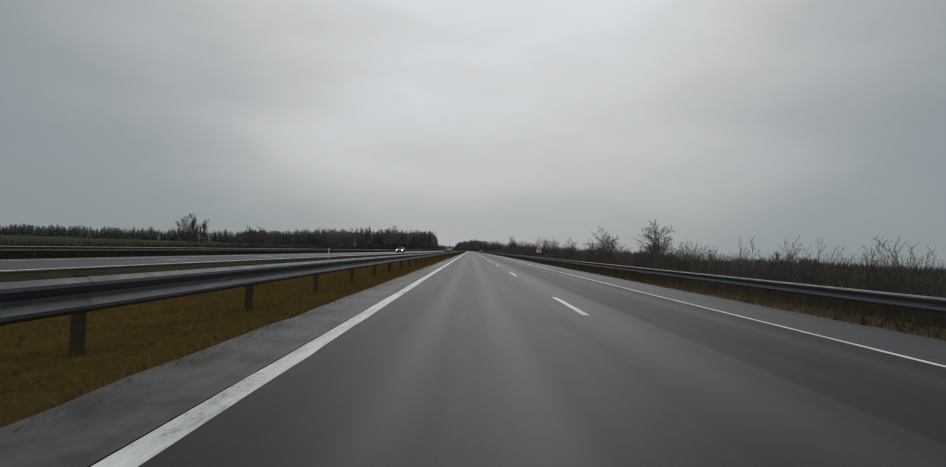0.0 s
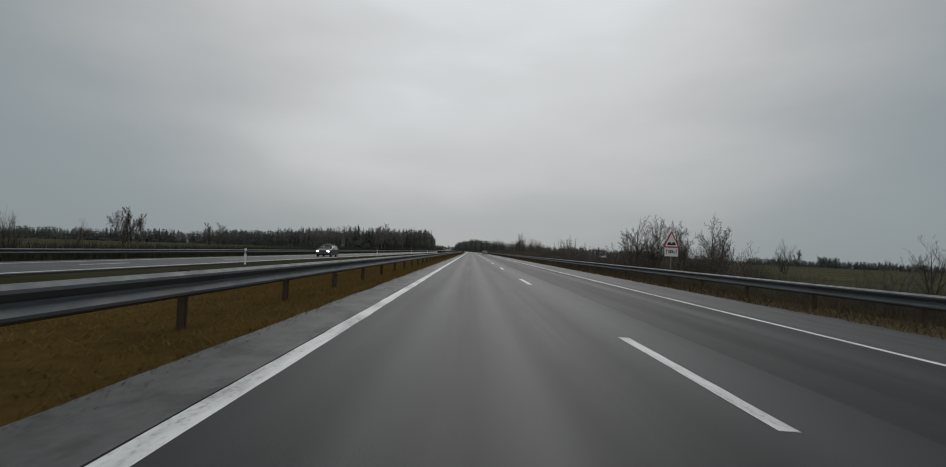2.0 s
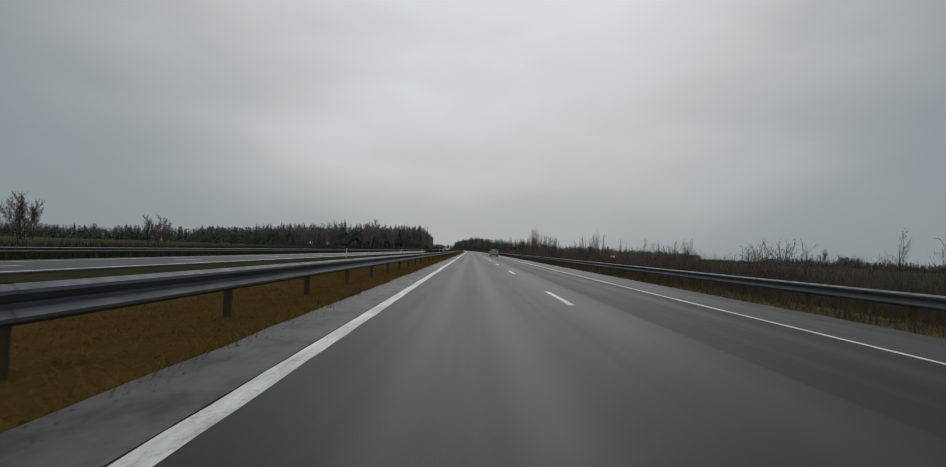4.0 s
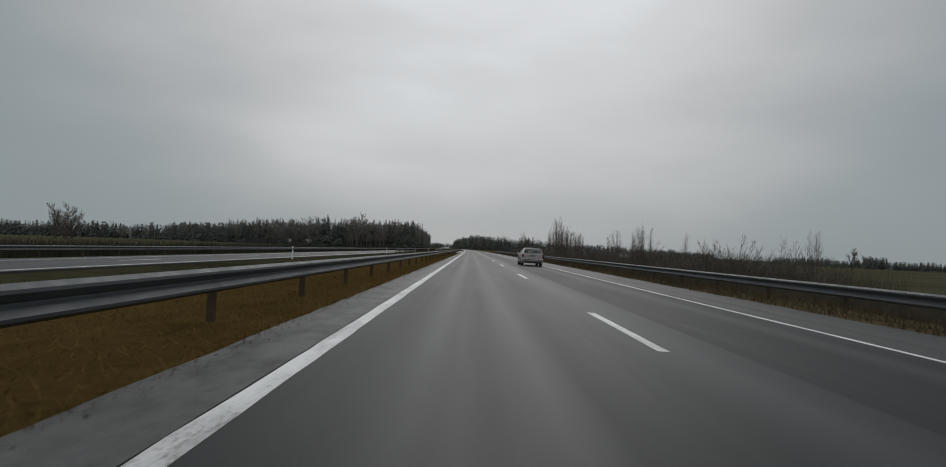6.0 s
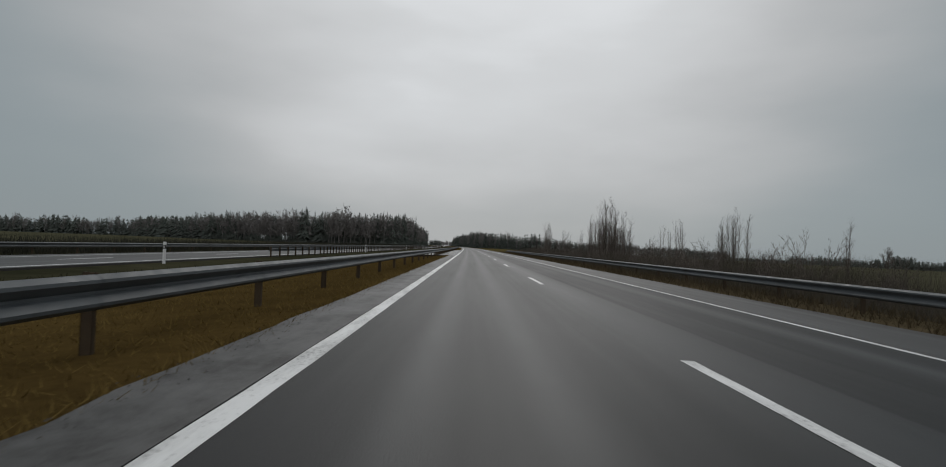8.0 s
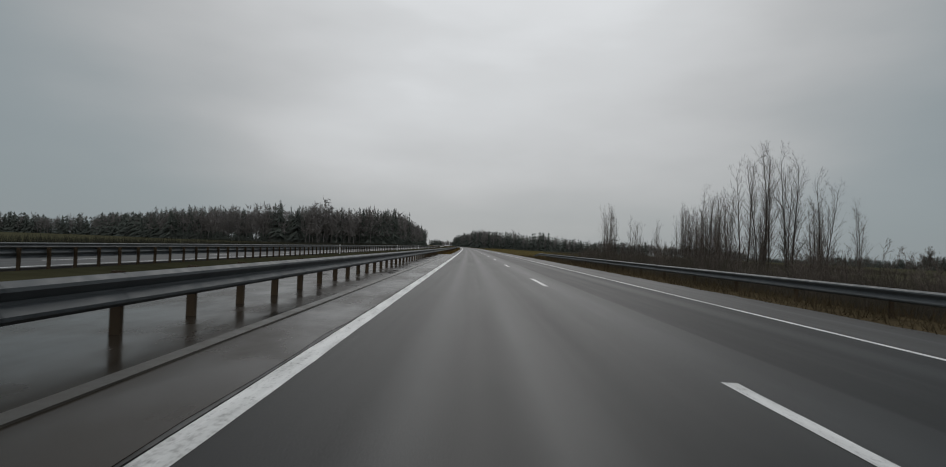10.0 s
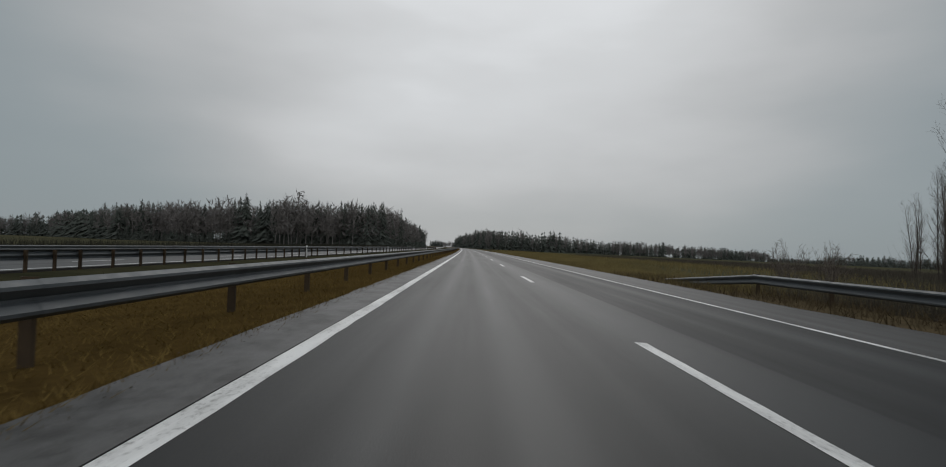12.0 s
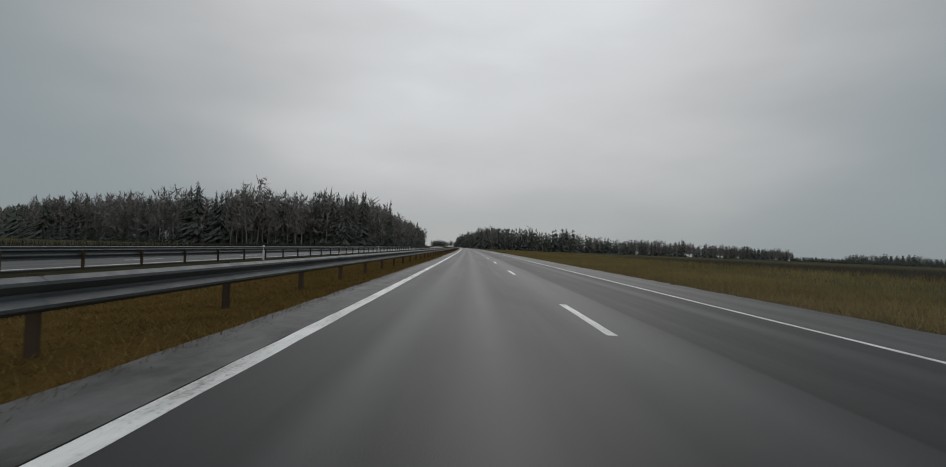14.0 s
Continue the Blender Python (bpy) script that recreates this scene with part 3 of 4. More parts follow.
# bushes behind the rail
for y, d, k in ((122.5, 15.0, 1.0), (124, 16.6, 1.05), (125.6, 15.0, 1.0), (127.4, 16.2, 1.1), (129, 15.0, 0.95), (130.5, 16.8, 1.05), (132.2, 15.2, 1.0), (134, 17.0, 0.95), (128.5, 18.5, 1.15), (126, 18.0, 1.1), (110, 17, 1.1), (108, 17.6, 1.0), (47, 20.5, 1.2), (49.5, 22, 1.35), (52.5, 21.5, 1.2), (67, 24, 1.2), (70, 25.5, 1.4), (72, 24.3, 1.2), (73, 18.6, 1.0), (84, 22, 1.2), (86, 27, 1.3), (125, 22, 1.5), (132, 23, 1.5), (129, 26, 1.7), (206, 22, 1.3), (214, 25, 1.5), (255, 24, 1.4), (258, 21, 1.2), (300, 23, 1.4), (439, 20, 1.0), (441.5, 21.5, 1.2), (444, 20.5, 1.1), (446.5, 22, 0.9)):
    place(bushes, used_u, int(y) % 4, y, d, k, y * 40)
n = 0
LOW = ((90, 110), (136, 152), (222, 243), (284, 308))           # stretches with low scrub
for y in np.arange(8, 412, 3.8):
    low = any(a < y < b for a, b in LOW)
    for row in range(3):
        if rng.random() < ((0.3, 0.5, 0.75) if low else (0.08, 0.15, 0.3))[row]:
            continue
        d = 12.5 + row * 2.7 + rng.normal(0, 0.5)
        size = rng.uniform(0.6, 1.0) * (0.8, 1.2, 1.45)[row] * (0.5 if low else 1.0)
        place(bushes, used_u, n % 4, y + rng.normal(0, 0.9), d, size, rng.uniform(0, 360))
        n += 1


def blades(name, rng, count, spot_fn, h0, h1, w, material, lean=0.35, tall=None):
    """Tufts of single-triangle grass blades, joined."""
    p = spot_fn(count)
    a = rng.random(count) * 6.283
    h = rng.uniform(h0, h1, count)
    if tall:
        h = h * np.array([tall(y) * (1.0 + 0.5 * noise.noise(Vector((x * 0.13, y * 0.13, 2.2))) + 0.4 * noise.noise(Vector((x * 0.45, y * 0.45, 4.2)))) for x, y, _ in p])
        h = np.minimum(h, 2.7)
    lx, ly = rng.normal(0, lean, count) * h, rng.normal(0, lean, count) * h
    v = np.empty((count, 3, 3))
    v[:, 0] = p + np.stack([np.cos(a) * w, np.sin(a) * w, np.full(count, -0.02)], 1)
    v[:, 1] = p - np.stack([np.cos(a) * w, np.sin(a) * w, np.full(count, 0.02)], 1)
    v[:, 2] = p + np.stack([lx, ly, h], 1)
    me = bpy.data.meshes.new(name)
    me.vertices.add(count * 3)
    me.vertices.foreach_set("co", v.ravel())
    me.loops.add(count * 3)
    me.loops.foreach_set("vertex_index", np.arange(count * 3, dtype=np.int32))
    me.polygons.add(count)
    me.polygons.foreach_set("loop_start", np.arange(0, count * 3, 3, dtype=np.int32))
    me.polygons.foreach_set("loop_total", np.full(count, 3, dtype=np.int32))
    me.materials.append(material)
    me.update(calc_edges=True)
    me.validate()
    return me


def scatter(rng, ya, yb, da, db, skip=None):
    def fn(count):
        y = rng.uniform(ya, yb, count)
        d = rng.uniform(da, db, count)
        if skip:
            bad = (y > skip[0]) & (y < skip[1])
            y[bad] = rng.uniform(skip[1], yb, bad.sum()) if yb > skip[1] else rng.uniform(ya, skip[0], bad.sum())
        x = np.interp(y, _ys, _x) + d
        z = np.interp(d, _gd, _gz)
        flat = np.where(d < 60, -0.33 - 0.014 * (d - 11), -1.02 - 0.0145 * (d - 60))
        f = np.clip((y - 425) / 40, 0, 1) * (d > 11)
        z = z * (1 - f) + flat * f
        for i in np.nonzero(np.abs(d + 2) > 26)[0]:          # where the fields roll
            z[i] = ground_z(y[i], d[i])
        z -= 0.01
        return np.stack([x, y, z], 1)
    return fn


g_rng = np.random.default_rng(9)
for label, count, area, h0, h1, w, m in (
        ("short dead brown grass on the median verge", 210000, (0, 520, -7.5, -2.30, BRIDGE), 0.03, 0.10, 0.009, M_GRASS),
        ("ragged dead grass creeping over the asphalt edge", 45000, (0, 520, -2.52, -2.14, BRIDGE), 0.05, 0.15, 0.008, M_GRASS),
        ("rough olive grass in the median", 60000, (0, 560, -12.6, -7.4, BRIDGE), 0.08, 0.22, 0.022, M_OLIVE),
        ("rough dull grass and weeds on the outer verge", 95000, (0, 442, 8.6, 14.5, None), 0.06, 0.42, 0.016, M_VERGE),
        ("tall yellow straw grass on the roadside", 120000, (428, 640, 8.8, 19, None), 0.08, 0.36, 0.009, M_STRAW),
        ("rough winter grass beyond the opposite carriageway", 40000, (0, 700, -40, -24.6, None), 0.1, 0.4, 0.03, M_OLIVE)):
    ob = new("grass", blades("grass", g_rng, count, scatter(g_rng, *area), h0, h1, w, m, 1.1 if h1 < 0.12 else (0.7 if h1 < 0.16 else 0.45)))
    tagged(ob, label, "grass", kind="stuff")


def scrub_height(y):
    """How tall the scrub behind the outer rail stands: low where the field shows through."""
    return 0.75 if any(a < y < b for a, b in LOW) else (2.1 if y < 90 else 1.8)


for label, count, area, h0, h1, w, m, tall in (
        ("dense dark undergrowth of dead stalks behind the rail", 90000, (0, 430, 11.0, 15.5, None), 0.3, 0.85, 0.008, M_STALK, scrub_height),
        ("dark brown scrub stalks on the slope", 170000, (16, 428, 15.0, 25.0, None), 0.5, 1.45, 0.011, M_STALK, scrub_height),
        ("low dry stalks at the edge of the field", 45000, (436, 800, 19, 40, None), 0.25, 0.6, 0.02, M_STRAW, None),
        ("grey-brown scrub across the open field", 40000, (446, 600, 34, 90, None), 0.3, 0.9, 0.03, M_STALK, None),
        ("dark brown scrub behind the far guard rail", 80000, (0, 760, -45, -35, None), 0.9, 2.1, 0.05, M_BRAMBLE, None)):
    ob = new("undergrowth", blades("undergrowth", g_rng, count, scatter(g_rng, *area), h0, h1, w, m, 0.22 if tall else 0.3, tall))
    tagged(ob, label, "undergrowth", kind="stuff")


# ---------------------------------------------------------------- woods
def conifer(rng, vs, fs, x, y, z, h, wide=1.0, fine=True):
    """A spruce: a stem and drooping, ragged tiers of branches."""
    k = len(vs)
    vs += [(x - 0.15, y, z), (x + 0.15, y, z), (x, y, z + h)]
    fs.append((k, k + 1, k + 2))
    tiers, n = (15, 9) if fine else (6, 6)
    half = 2.0 / n
    r_max = h * rng.uniform(0.13, 0.20) * wide
    lean = rng.normal(0, 0.012, 2) * h
    for i in range(tiers):
        f = i / tiers
        r = r_max * (1 - f) ** 0.85 + 0.2
        a0 = rng.random() * 6.28
        for j in range(n):
            if fine and rng.random() < 0.14:
                continue
            a = a0 + 6.283 * (j + rng.normal(0, 0.22)) / n
            rr = r * rng.uniform(0.5, 1.25)
            zc = z + h * (0.10 + 0.86 * f + rng.normal(0, 0.018))
            droop = rng.uniform(0.15, 0.55)
            px, py = x + lean[0] * f, y + lean[1] * f
            k = len(vs)
            vs += [(px, py, zc + h * (0.05 if fine else 0.09)), (px + rr * 0.8 * math.cos(a - half), py + rr * 0.8 * math.sin(a - half), zc - rr * droop * 0.7),
                   (px + rr * 1.15 * math.cos(a), py + rr * 1.15 * math.sin(a), zc - rr * droop), (px + rr * 0.8 * math.cos(a + half), py + rr * 0.8 * math.sin(a + half), zc - rr * droop * 0.7)]
            fs.append((k, k + 1, k + 2, k + 3))


def broadleaf_model(rng):
    """A bare broadleaf tree of the wood, one metre tall: stem, limbs and many thin twigs."""
    vs, fs = [], []
    base = np.zeros(3)
    top = np.array((rng.normal(0, 0.025), rng.normal(0, 0.025), 0.75))
    limb(vs, fs, base, top, 0.010, 0.0035, 3)
    for i in range(26):
        f = rng.uniform(0.25, 1.0)
        p = top * f
        a = rng.random() * 6.28
        r = 0.2 * (1.15 - f * 0.6) * rng.uniform(0.5, 1.2)
        q = p + np.array((math.cos(a) * r, math.sin(a) * r, rng.uniform(0.08, 0.28)))
        limb(vs, fs, p, q, 0.003, 0.0013, 3)
        for _ in range(6):
            e = p + (q - p) * rng.uniform(0.4, 1.0)
            w = e + rng.normal(0, 0.05, 3) + np.array((0, 0, 0.05))
            k = len(vs)
            s = rng.normal(0, 0.0075, 3)
            vs += [e - s, e + s, w]
            fs.append((k, k + 1, k + 2))
    return np.array(vs), fs


_model_rng = np.random.default_rng(77)
BROADLEAF = [broadleaf_model(_model_rng) for _ in range(14)]


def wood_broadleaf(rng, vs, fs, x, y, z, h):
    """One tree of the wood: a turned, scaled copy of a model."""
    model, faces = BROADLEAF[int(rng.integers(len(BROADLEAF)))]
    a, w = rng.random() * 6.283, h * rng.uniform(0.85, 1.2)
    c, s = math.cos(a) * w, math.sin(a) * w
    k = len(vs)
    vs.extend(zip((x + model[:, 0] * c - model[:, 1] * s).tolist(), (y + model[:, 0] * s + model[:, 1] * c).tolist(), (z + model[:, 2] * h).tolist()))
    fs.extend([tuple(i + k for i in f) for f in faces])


def wood(name, label, seed, places, share, wide=1.0):
    rng = np.random.default_rng(seed)
    cv, cf, bv, bf = [], [], [], []
    for y, d, h in places(rng):
        z = ground_z(y, d) - 0.3
        clump = noise.noise(Vector((d * 0.035, y * 0.035, seed)))
        h *= 1.0 + 0.30 * clump
        if rng.random() < share - 0.7 * noise.noise(Vector((d * 0.02, y * 0.02, seed + 5.5))):
            conifer(rng, cv, cf, cx(y) + d, y, z, h, wide, y < 780)
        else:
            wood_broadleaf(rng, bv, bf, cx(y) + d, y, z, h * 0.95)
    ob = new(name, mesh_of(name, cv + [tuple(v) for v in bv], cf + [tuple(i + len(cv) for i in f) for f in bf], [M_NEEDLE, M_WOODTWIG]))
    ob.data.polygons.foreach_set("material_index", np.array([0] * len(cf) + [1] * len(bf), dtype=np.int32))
    return tagged(ob, label, "forest", kind="stuff")


def belt(y0, d0, y1, d1, rows, gap, h0, h1, depth=5.0):
    """Trees in staggered rows behind the line from (y0, d0) to (y1, d1)."""
    def fn(rng):
        ln = math.hypot(y1 - y0, d1 - d0)
        ny, nd = -(d1 - d0) / ln, (y1 - y0) / ln
        out = []
        for r in range(rows):
            for i in range(int(ln / gap)):
                f = (i + rng.random()) * gap / ln
                o = r * depth + rng.normal(0, 1.5)
                out.append((y0 + (y1 - y0) * f + ny * o, d0 + (d1 - d0) * f + nd * o, rng.uniform(h0, h1)))
        return out
    return fn


wood("spruce_forest", "dark spruce wood with ragged tops beyond the fields", 41, belt(716, -48, 738, -205, 5, 2.8, 19, 28), 0.42, 1.5)
wood("spruce_forest", "dark spruce wood with ragged tops beyond the fields", 45, belt(738, -205, 900, -365, 4, 2.8, 16, 24), 0.62, 1.7)
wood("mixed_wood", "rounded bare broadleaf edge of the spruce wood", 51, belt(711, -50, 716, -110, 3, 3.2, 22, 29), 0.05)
wood("spruce_forest", "long dark spruce wood beyond the fields", 46, belt(900, -365, 1080, -1100, 3, 3.6, 15, 23), 0.7, 1.8)
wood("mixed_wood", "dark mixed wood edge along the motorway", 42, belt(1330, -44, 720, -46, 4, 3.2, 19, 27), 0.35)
wood("young_trees", "dense young spruce along the foot of the wood", 54, belt(713, -47, 735, -205, 2, 2.2, 4, 8), 1.0, 2.2)
wood("young_trees", "dense young spruce along the motorway side of the wood", 55, belt(1330, -42, 713, -44, 2, 4.5, 4, 7), 1.0, 2.4)
wood("far_forest", "dark spruce wood across the bend ahead", 43, belt(962, 104, 940, 30, 4, 3.0, 15, 23), 0.6, 1.4)
wood("far_forest", "dark spruce wood edge along the motorway", 47, belt(940, 29, 1400, 14, 4, 3.4, 16, 23), 0.6, 1.4)
wood("far_forest", "far low wood where the motorway bends away", 53, belt(2060, 180, 1990, 14, 4, 4.0, 15, 20), 0.5, 1.8)
wood("far_forest", "distant dark wood beyond the open field", 44, belt(1130, 267, 1060, 108, 4, 3.4, 15, 20), 0.6, 1.5)
wood("far_forest", "distant mixed wood at the far end of the field", 52, belt(1376, 560, 1130, 267, 3, 3.8, 15, 20), 0.5, 1.6)
wood("mixed_wood", "small dark copse in the open field", 50, belt(1302, 862, 1288, 806, 3, 5.0, 21, 27), 0.4, 1.8)
wood("far_forest", "distant low dark wood beyond the open field", 49, belt(1640, 1080, 1376, 560, 3, 4.5, 7, 10), 1.0, 3.0)
wood("far_forest", "distant low dark wood at the edge of the fields", 48, belt(1000, 2650, 1700, 900, 3, 6.0, 19, 25), 0.8, 2.6)


# ---------------------------------------------------------------- grit along the edges of the asphalt
def grit(name, label, seed, count, d, spread, z):
    rng = np.random.default_rng(seed)
    y = rng.uniform(0, 520, count)
    y = y[(y < BRIDGE[0]) | (y > BRIDGE[1])] if d < 0 else y
    dd = d + rng.normal(0, spread, len(y))
    r = rng.uniform(0.003, 0.011, len(y))
    base = np.array([(0.9, 0, -0.2), (-0.5, 0.8, -0.2), (-0.5, -0.8, -0.2), (0.1, 0.1, 0.8)])
    c = np.stack([np.interp(y, _ys, _x) + dd, y, z - 0.03 * (dd - d)], 1)
    v = (c[:, None, :] + base[None] * r[:, None, None] * rng.uniform(0.6, 1.4, (len(y), 1, 3))).reshape(-1, 3)
    f = (np.arange(len(y))[:, None, None] * 4 + np.array([(0, 1, 3), (1, 2, 3), (2, 0, 3)])[None]).reshape(-1, 3)
    ob = new(name, mesh_of(name, v, [tuple(q) for q in f.tolist()], M_GRIT))
    return tagged(ob, label, "gravel", kind="stuff")


M_GRIT = simple_mat("dark_grit", (0.03, 0.026, 0.022), (0.11, 0.10, 0.09), 20, (0.6, 0.9), bumps=0)
grit("grit", "dark grit and crumbs of soil on the asphalt edge", 61, 12000, -2.25, 0.09, 0.082)
grit("grit", "dark grit along the edge of the hard shoulder", 62, 12000, 8.45, 0.14, -0.245)


# ---------------------------------------------------------------- vehicles
def paint_mat(name, c, rough=0.35, metal=0.2, dirty=0.6):
    m, n, l, p = node_mat(name)
    v = coords(n, l, "Object", (1, 1, 1))
    dirt = noise_tex(n, l, v, 7, 6, 0.65)
    film = noise_tex(n, l, coords(n, l, "Object", (2.5, 0.6, 0.9)), 2.0, 4, 0.6)
    f = mix(n, l, 0.5, dirt, film)
    l.new(mix(n, l, grey(n, l, f, [(0.42, 0.0), (0.70, dirty)]), c, (0.12, 0.11, 0.10)), p.inputs["Base Color"])
    l.new(grey(n, l, f, [(0.4, rough), (0.65, rough + 0.3)]), p.inputs["Roughness"])
    p.inputs["Metallic"].default_value = metal
    return m


def glass_mat(name, c):
    m, n, l, p = node_mat(name)
    p.inputs["Base Color"].default_value = (*c, 1)
    p.inputs["Transmission Weight"].default_value = 1.0
    p.inputs["Roughness"].default_value = 0.10
    p.inputs["IOR"].default_value = 1.40
    return m


def lamp_mat(name, c, strength):
    m, n, l, p = node_mat(name)
    v = coords(n, l, "Object", (1, 1, 1))
    l.new(mix(n, l, grey(n, l, noise_tex(n, l, v, 40, 2), [(0.4, 0), (0.6, 1)]), c, tuple(x * 0.7 for x in c)), p.inputs["Base Color"])
    p.inputs["Roughness"].default_value = 0.12
    p.inputs["Emission Color"].default_value = (*c, 1)
    p.inputs["Emission Strength"].default_value = strength
    return m


M_SILVER = paint_mat("silver_car_paint", (0.51, 0.505, 0.50), 0.32, 0.25, 0.35)
M_GRIMY = paint_mat("silver_paint_under_road_grime", (0.36, 0.35, 0.345), 0.5, 0.05, 0.7)
M_DARKCAR = paint_mat("dark_car_paint", (0.05, 0.055, 0.065), 0.25)
M_GLASS = glass_mat("tinted_car_glass", (0.70, 0.74, 0.74))
M_RUBBER = simple_mat("tyre_rubber", (0.012, 0.012, 0.012), (0.03, 0.03, 0.03), 20, (0.5, 0.8))
M_TRIM = simple_mat("black_plastic_trim", (0.015, 0.015, 0.016), (0.035, 0.035, 0.036), 12, (0.4, 0.65))
M_ALLOY = simple_mat("dirty_alloy", (0.16, 0.16, 0.16), (0.34, 0.34, 0.34), 9, (0.35, 0.6), 0.6)
M_SEAT = simple_mat("grey_seat_cloth", (0.07, 0.07, 0.075), (0.13, 0.13, 0.14), 14, (0.8, 0.95))
M_RED = lamp_mat("red_lamp_lens", (0.11, 0.013, 0.011), 0.0)
M_REDON = lamp_mat("red_lamp_on", (0.7, 0.03, 0.02), 0.25)
M_HEAD = lamp_mat("headlamp_on", (1.0, 0.97, 0.9), 14.0)
M_PLATE = simple_mat("number_plate_white", (0.22, 0.22, 0.21), (0.36, 0.36, 0.34), 8, (0.4, 0.6))
M_BAR = simple_mat("plate_bar_dark", (0.03, 0.03, 0.03), (0.06, 0.06, 0.06), 10, (0.5, 0.7))

AXLES, WHEEL_R = (-1.19, 1.325), 0.322


def bm_prism(pts, thick, axis=0):
    """A plate: pts in space, thickened along one axis."""
    bm = bmesh.new()
    off = Vector((0, 0, 0))
    off[axis] = thick
    a = [bm.verts.new(p) for p in pts]
    b = [bm.verts.new(Vector(p) + off) for p in pts]
    bm.faces.new(a)
    bm.faces.new(b[::-1])
    k = len(pts)
    for i in range(k):
        bm.faces.new((a[i], b[i], b[(i + 1) % k], a[(i + 1) % k]))
    bmesh.ops.recalc_face_normals(bm, faces=bm.faces)
    return bm


def rod(points, r, n=8):
    vs, fs = [], []
    for p, q in zip(points, points[1:]):
        limb(vs, fs, np.array(p, float), np.array(q, float), r, r, n)
    return vs, fs


def ring(r0, r1, x0, x1, a0, a1, steps, cy, cz):
    """Part of a ring round the x axis, from radius r0 to r1."""
    bm = bmesh.new()
    rows = []
    full = abs(a1 - a0) > 6.28
    for i in range(steps + (0 if full else 1)):
        a = a0 + (a1 - a0) * i / steps
        rows.append([bm.verts.new((x, cy + r * math.cos(a), cz + r * math.sin(a))) for x, r in ((x0, r0), (x1, r0), (x1, r1), (x0, r1))])
    for i in range(len(rows) if full else len(rows) - 1):
        p, q = rows[i], rows[(i + 1) % len(rows)]
        for j in range(4):
            bm.faces.new((p[j], p[(j + 1) % 4], q[(j + 1) % 4], q[j]))
    if not full:
        bm.faces.new(rows[0])
        bm.faces.new(rows[-1][::-1])
    bmesh.ops.recalc_face_normals(bm, faces=bm.faces)
    return bm


B_Y = [-2.20, -2.17, -2.08, -1.9, -1.2, 0.0, 0.95, 1.15, 1.6, 1.95, 2.12, 2.19]
B_W = [0.68, 0.77, 0.835, 0.858, 0.868, 0.868, 0.866, 0.862, 0.845, 0.79, 0.70, 0.58]
B_LOW = [0.40, 0.33, 0.28, 0.25, 0.21, 0.19, 0.19, 0.20, 0.21, 0.23, 0.27, 0.33]
B_TOP = [0.72, 0.90, 0.97, 0.975, 0.955, 0.935, 0.925, 0.93, 0.885, 0.81, 0.73, 0.62]


def wagon_body():
    ys = np.linspace(-2.2, 2.19, 96)
    prof = []
    for y in ys:
        w, lo, top = (float(np.interp(y, B_Y, v)) for v in (B_W, B_LOW, B_TOP))
        half = [(0.0, lo), (w * 0.7, lo), (w * 0.94, lo + 0.03), (w * 0.985, lo + 0.12)]
        for f in (0.3, 0.42, 0.5, 0.58, 0.66, 0.74, 0.82, 0.9):
            half.append((w * (1.0 + 0.006 * math.sin(f * 9)), lo + (top - lo) * f))
        half += [(w * 0.985, top - 0.035), (w * 0.955, top - 0.008), (w * 0.8, top + 0.012), (w * 0.4, top + 0.03), (0.0, top + 0.035)]
        prof.append(half)
    bm = bmesh.new()
    for s in (1, -1):
        grid = [[bm.verts.new((s * x, y, z)) for x, z in half] for y, half in zip(ys, prof)]
        for i in range(len(ys) - 1):
            for j in range(len(prof[0]) - 1):
                q = [grid[i][j], grid[i][j + 1], grid[i + 1][j + 1], grid[i + 1][j]]
                c = sum((v.co for v in q), Vector()) / 4
                if abs(c.x) > 0.6 and any((c.y - a) ** 2 + (c.z - 0.33) ** 2 < 0.365 ** 2 for a in AXLES) and c.z < 0.75:
                    continue
                bm.faces.new(q if s > 0 else q[::-1])
        for row, flip in ((grid[0], 1), (grid[-1], -1)):
            bm.faces.new(row[::s * flip])
    bmesh.ops.remove_doubles(bm, verts=bm.verts, dist=0.0005)
    bmesh.ops.recalc_face_normals(bm, faces=bm.faces)
    for f in bm.faces:
        f.smooth = True
    return bm


def belt_x(y):
    return float(np.interp(y, B_Y, B_W)) * 0.94


def side_pt(y0, y1, v, s):
    """A point of the cabin's side, v from the belt (0) to the roof's edge (1)."""
    y = y0 + (y1 - y0) * v
    z0 = float(np.interp(y0, B_Y, B_TOP)) + 0.005
    zr = float(np.interp(y1, [-1.95, -1.0, -0.2, 0.3, 0.42], [1.365, 1.395, 1.405, 1.375, 1.35]))
    x = belt_x(y0) * (1 - v) + float(np.interp(y1, [-1.9, -0.6, 0.42], [0.645, 0.668, 0.62])) * v
    return Vector((s * (x + 0.018 * math.sin(math.pi * v)), y, z0 + (zr - z0) * v))


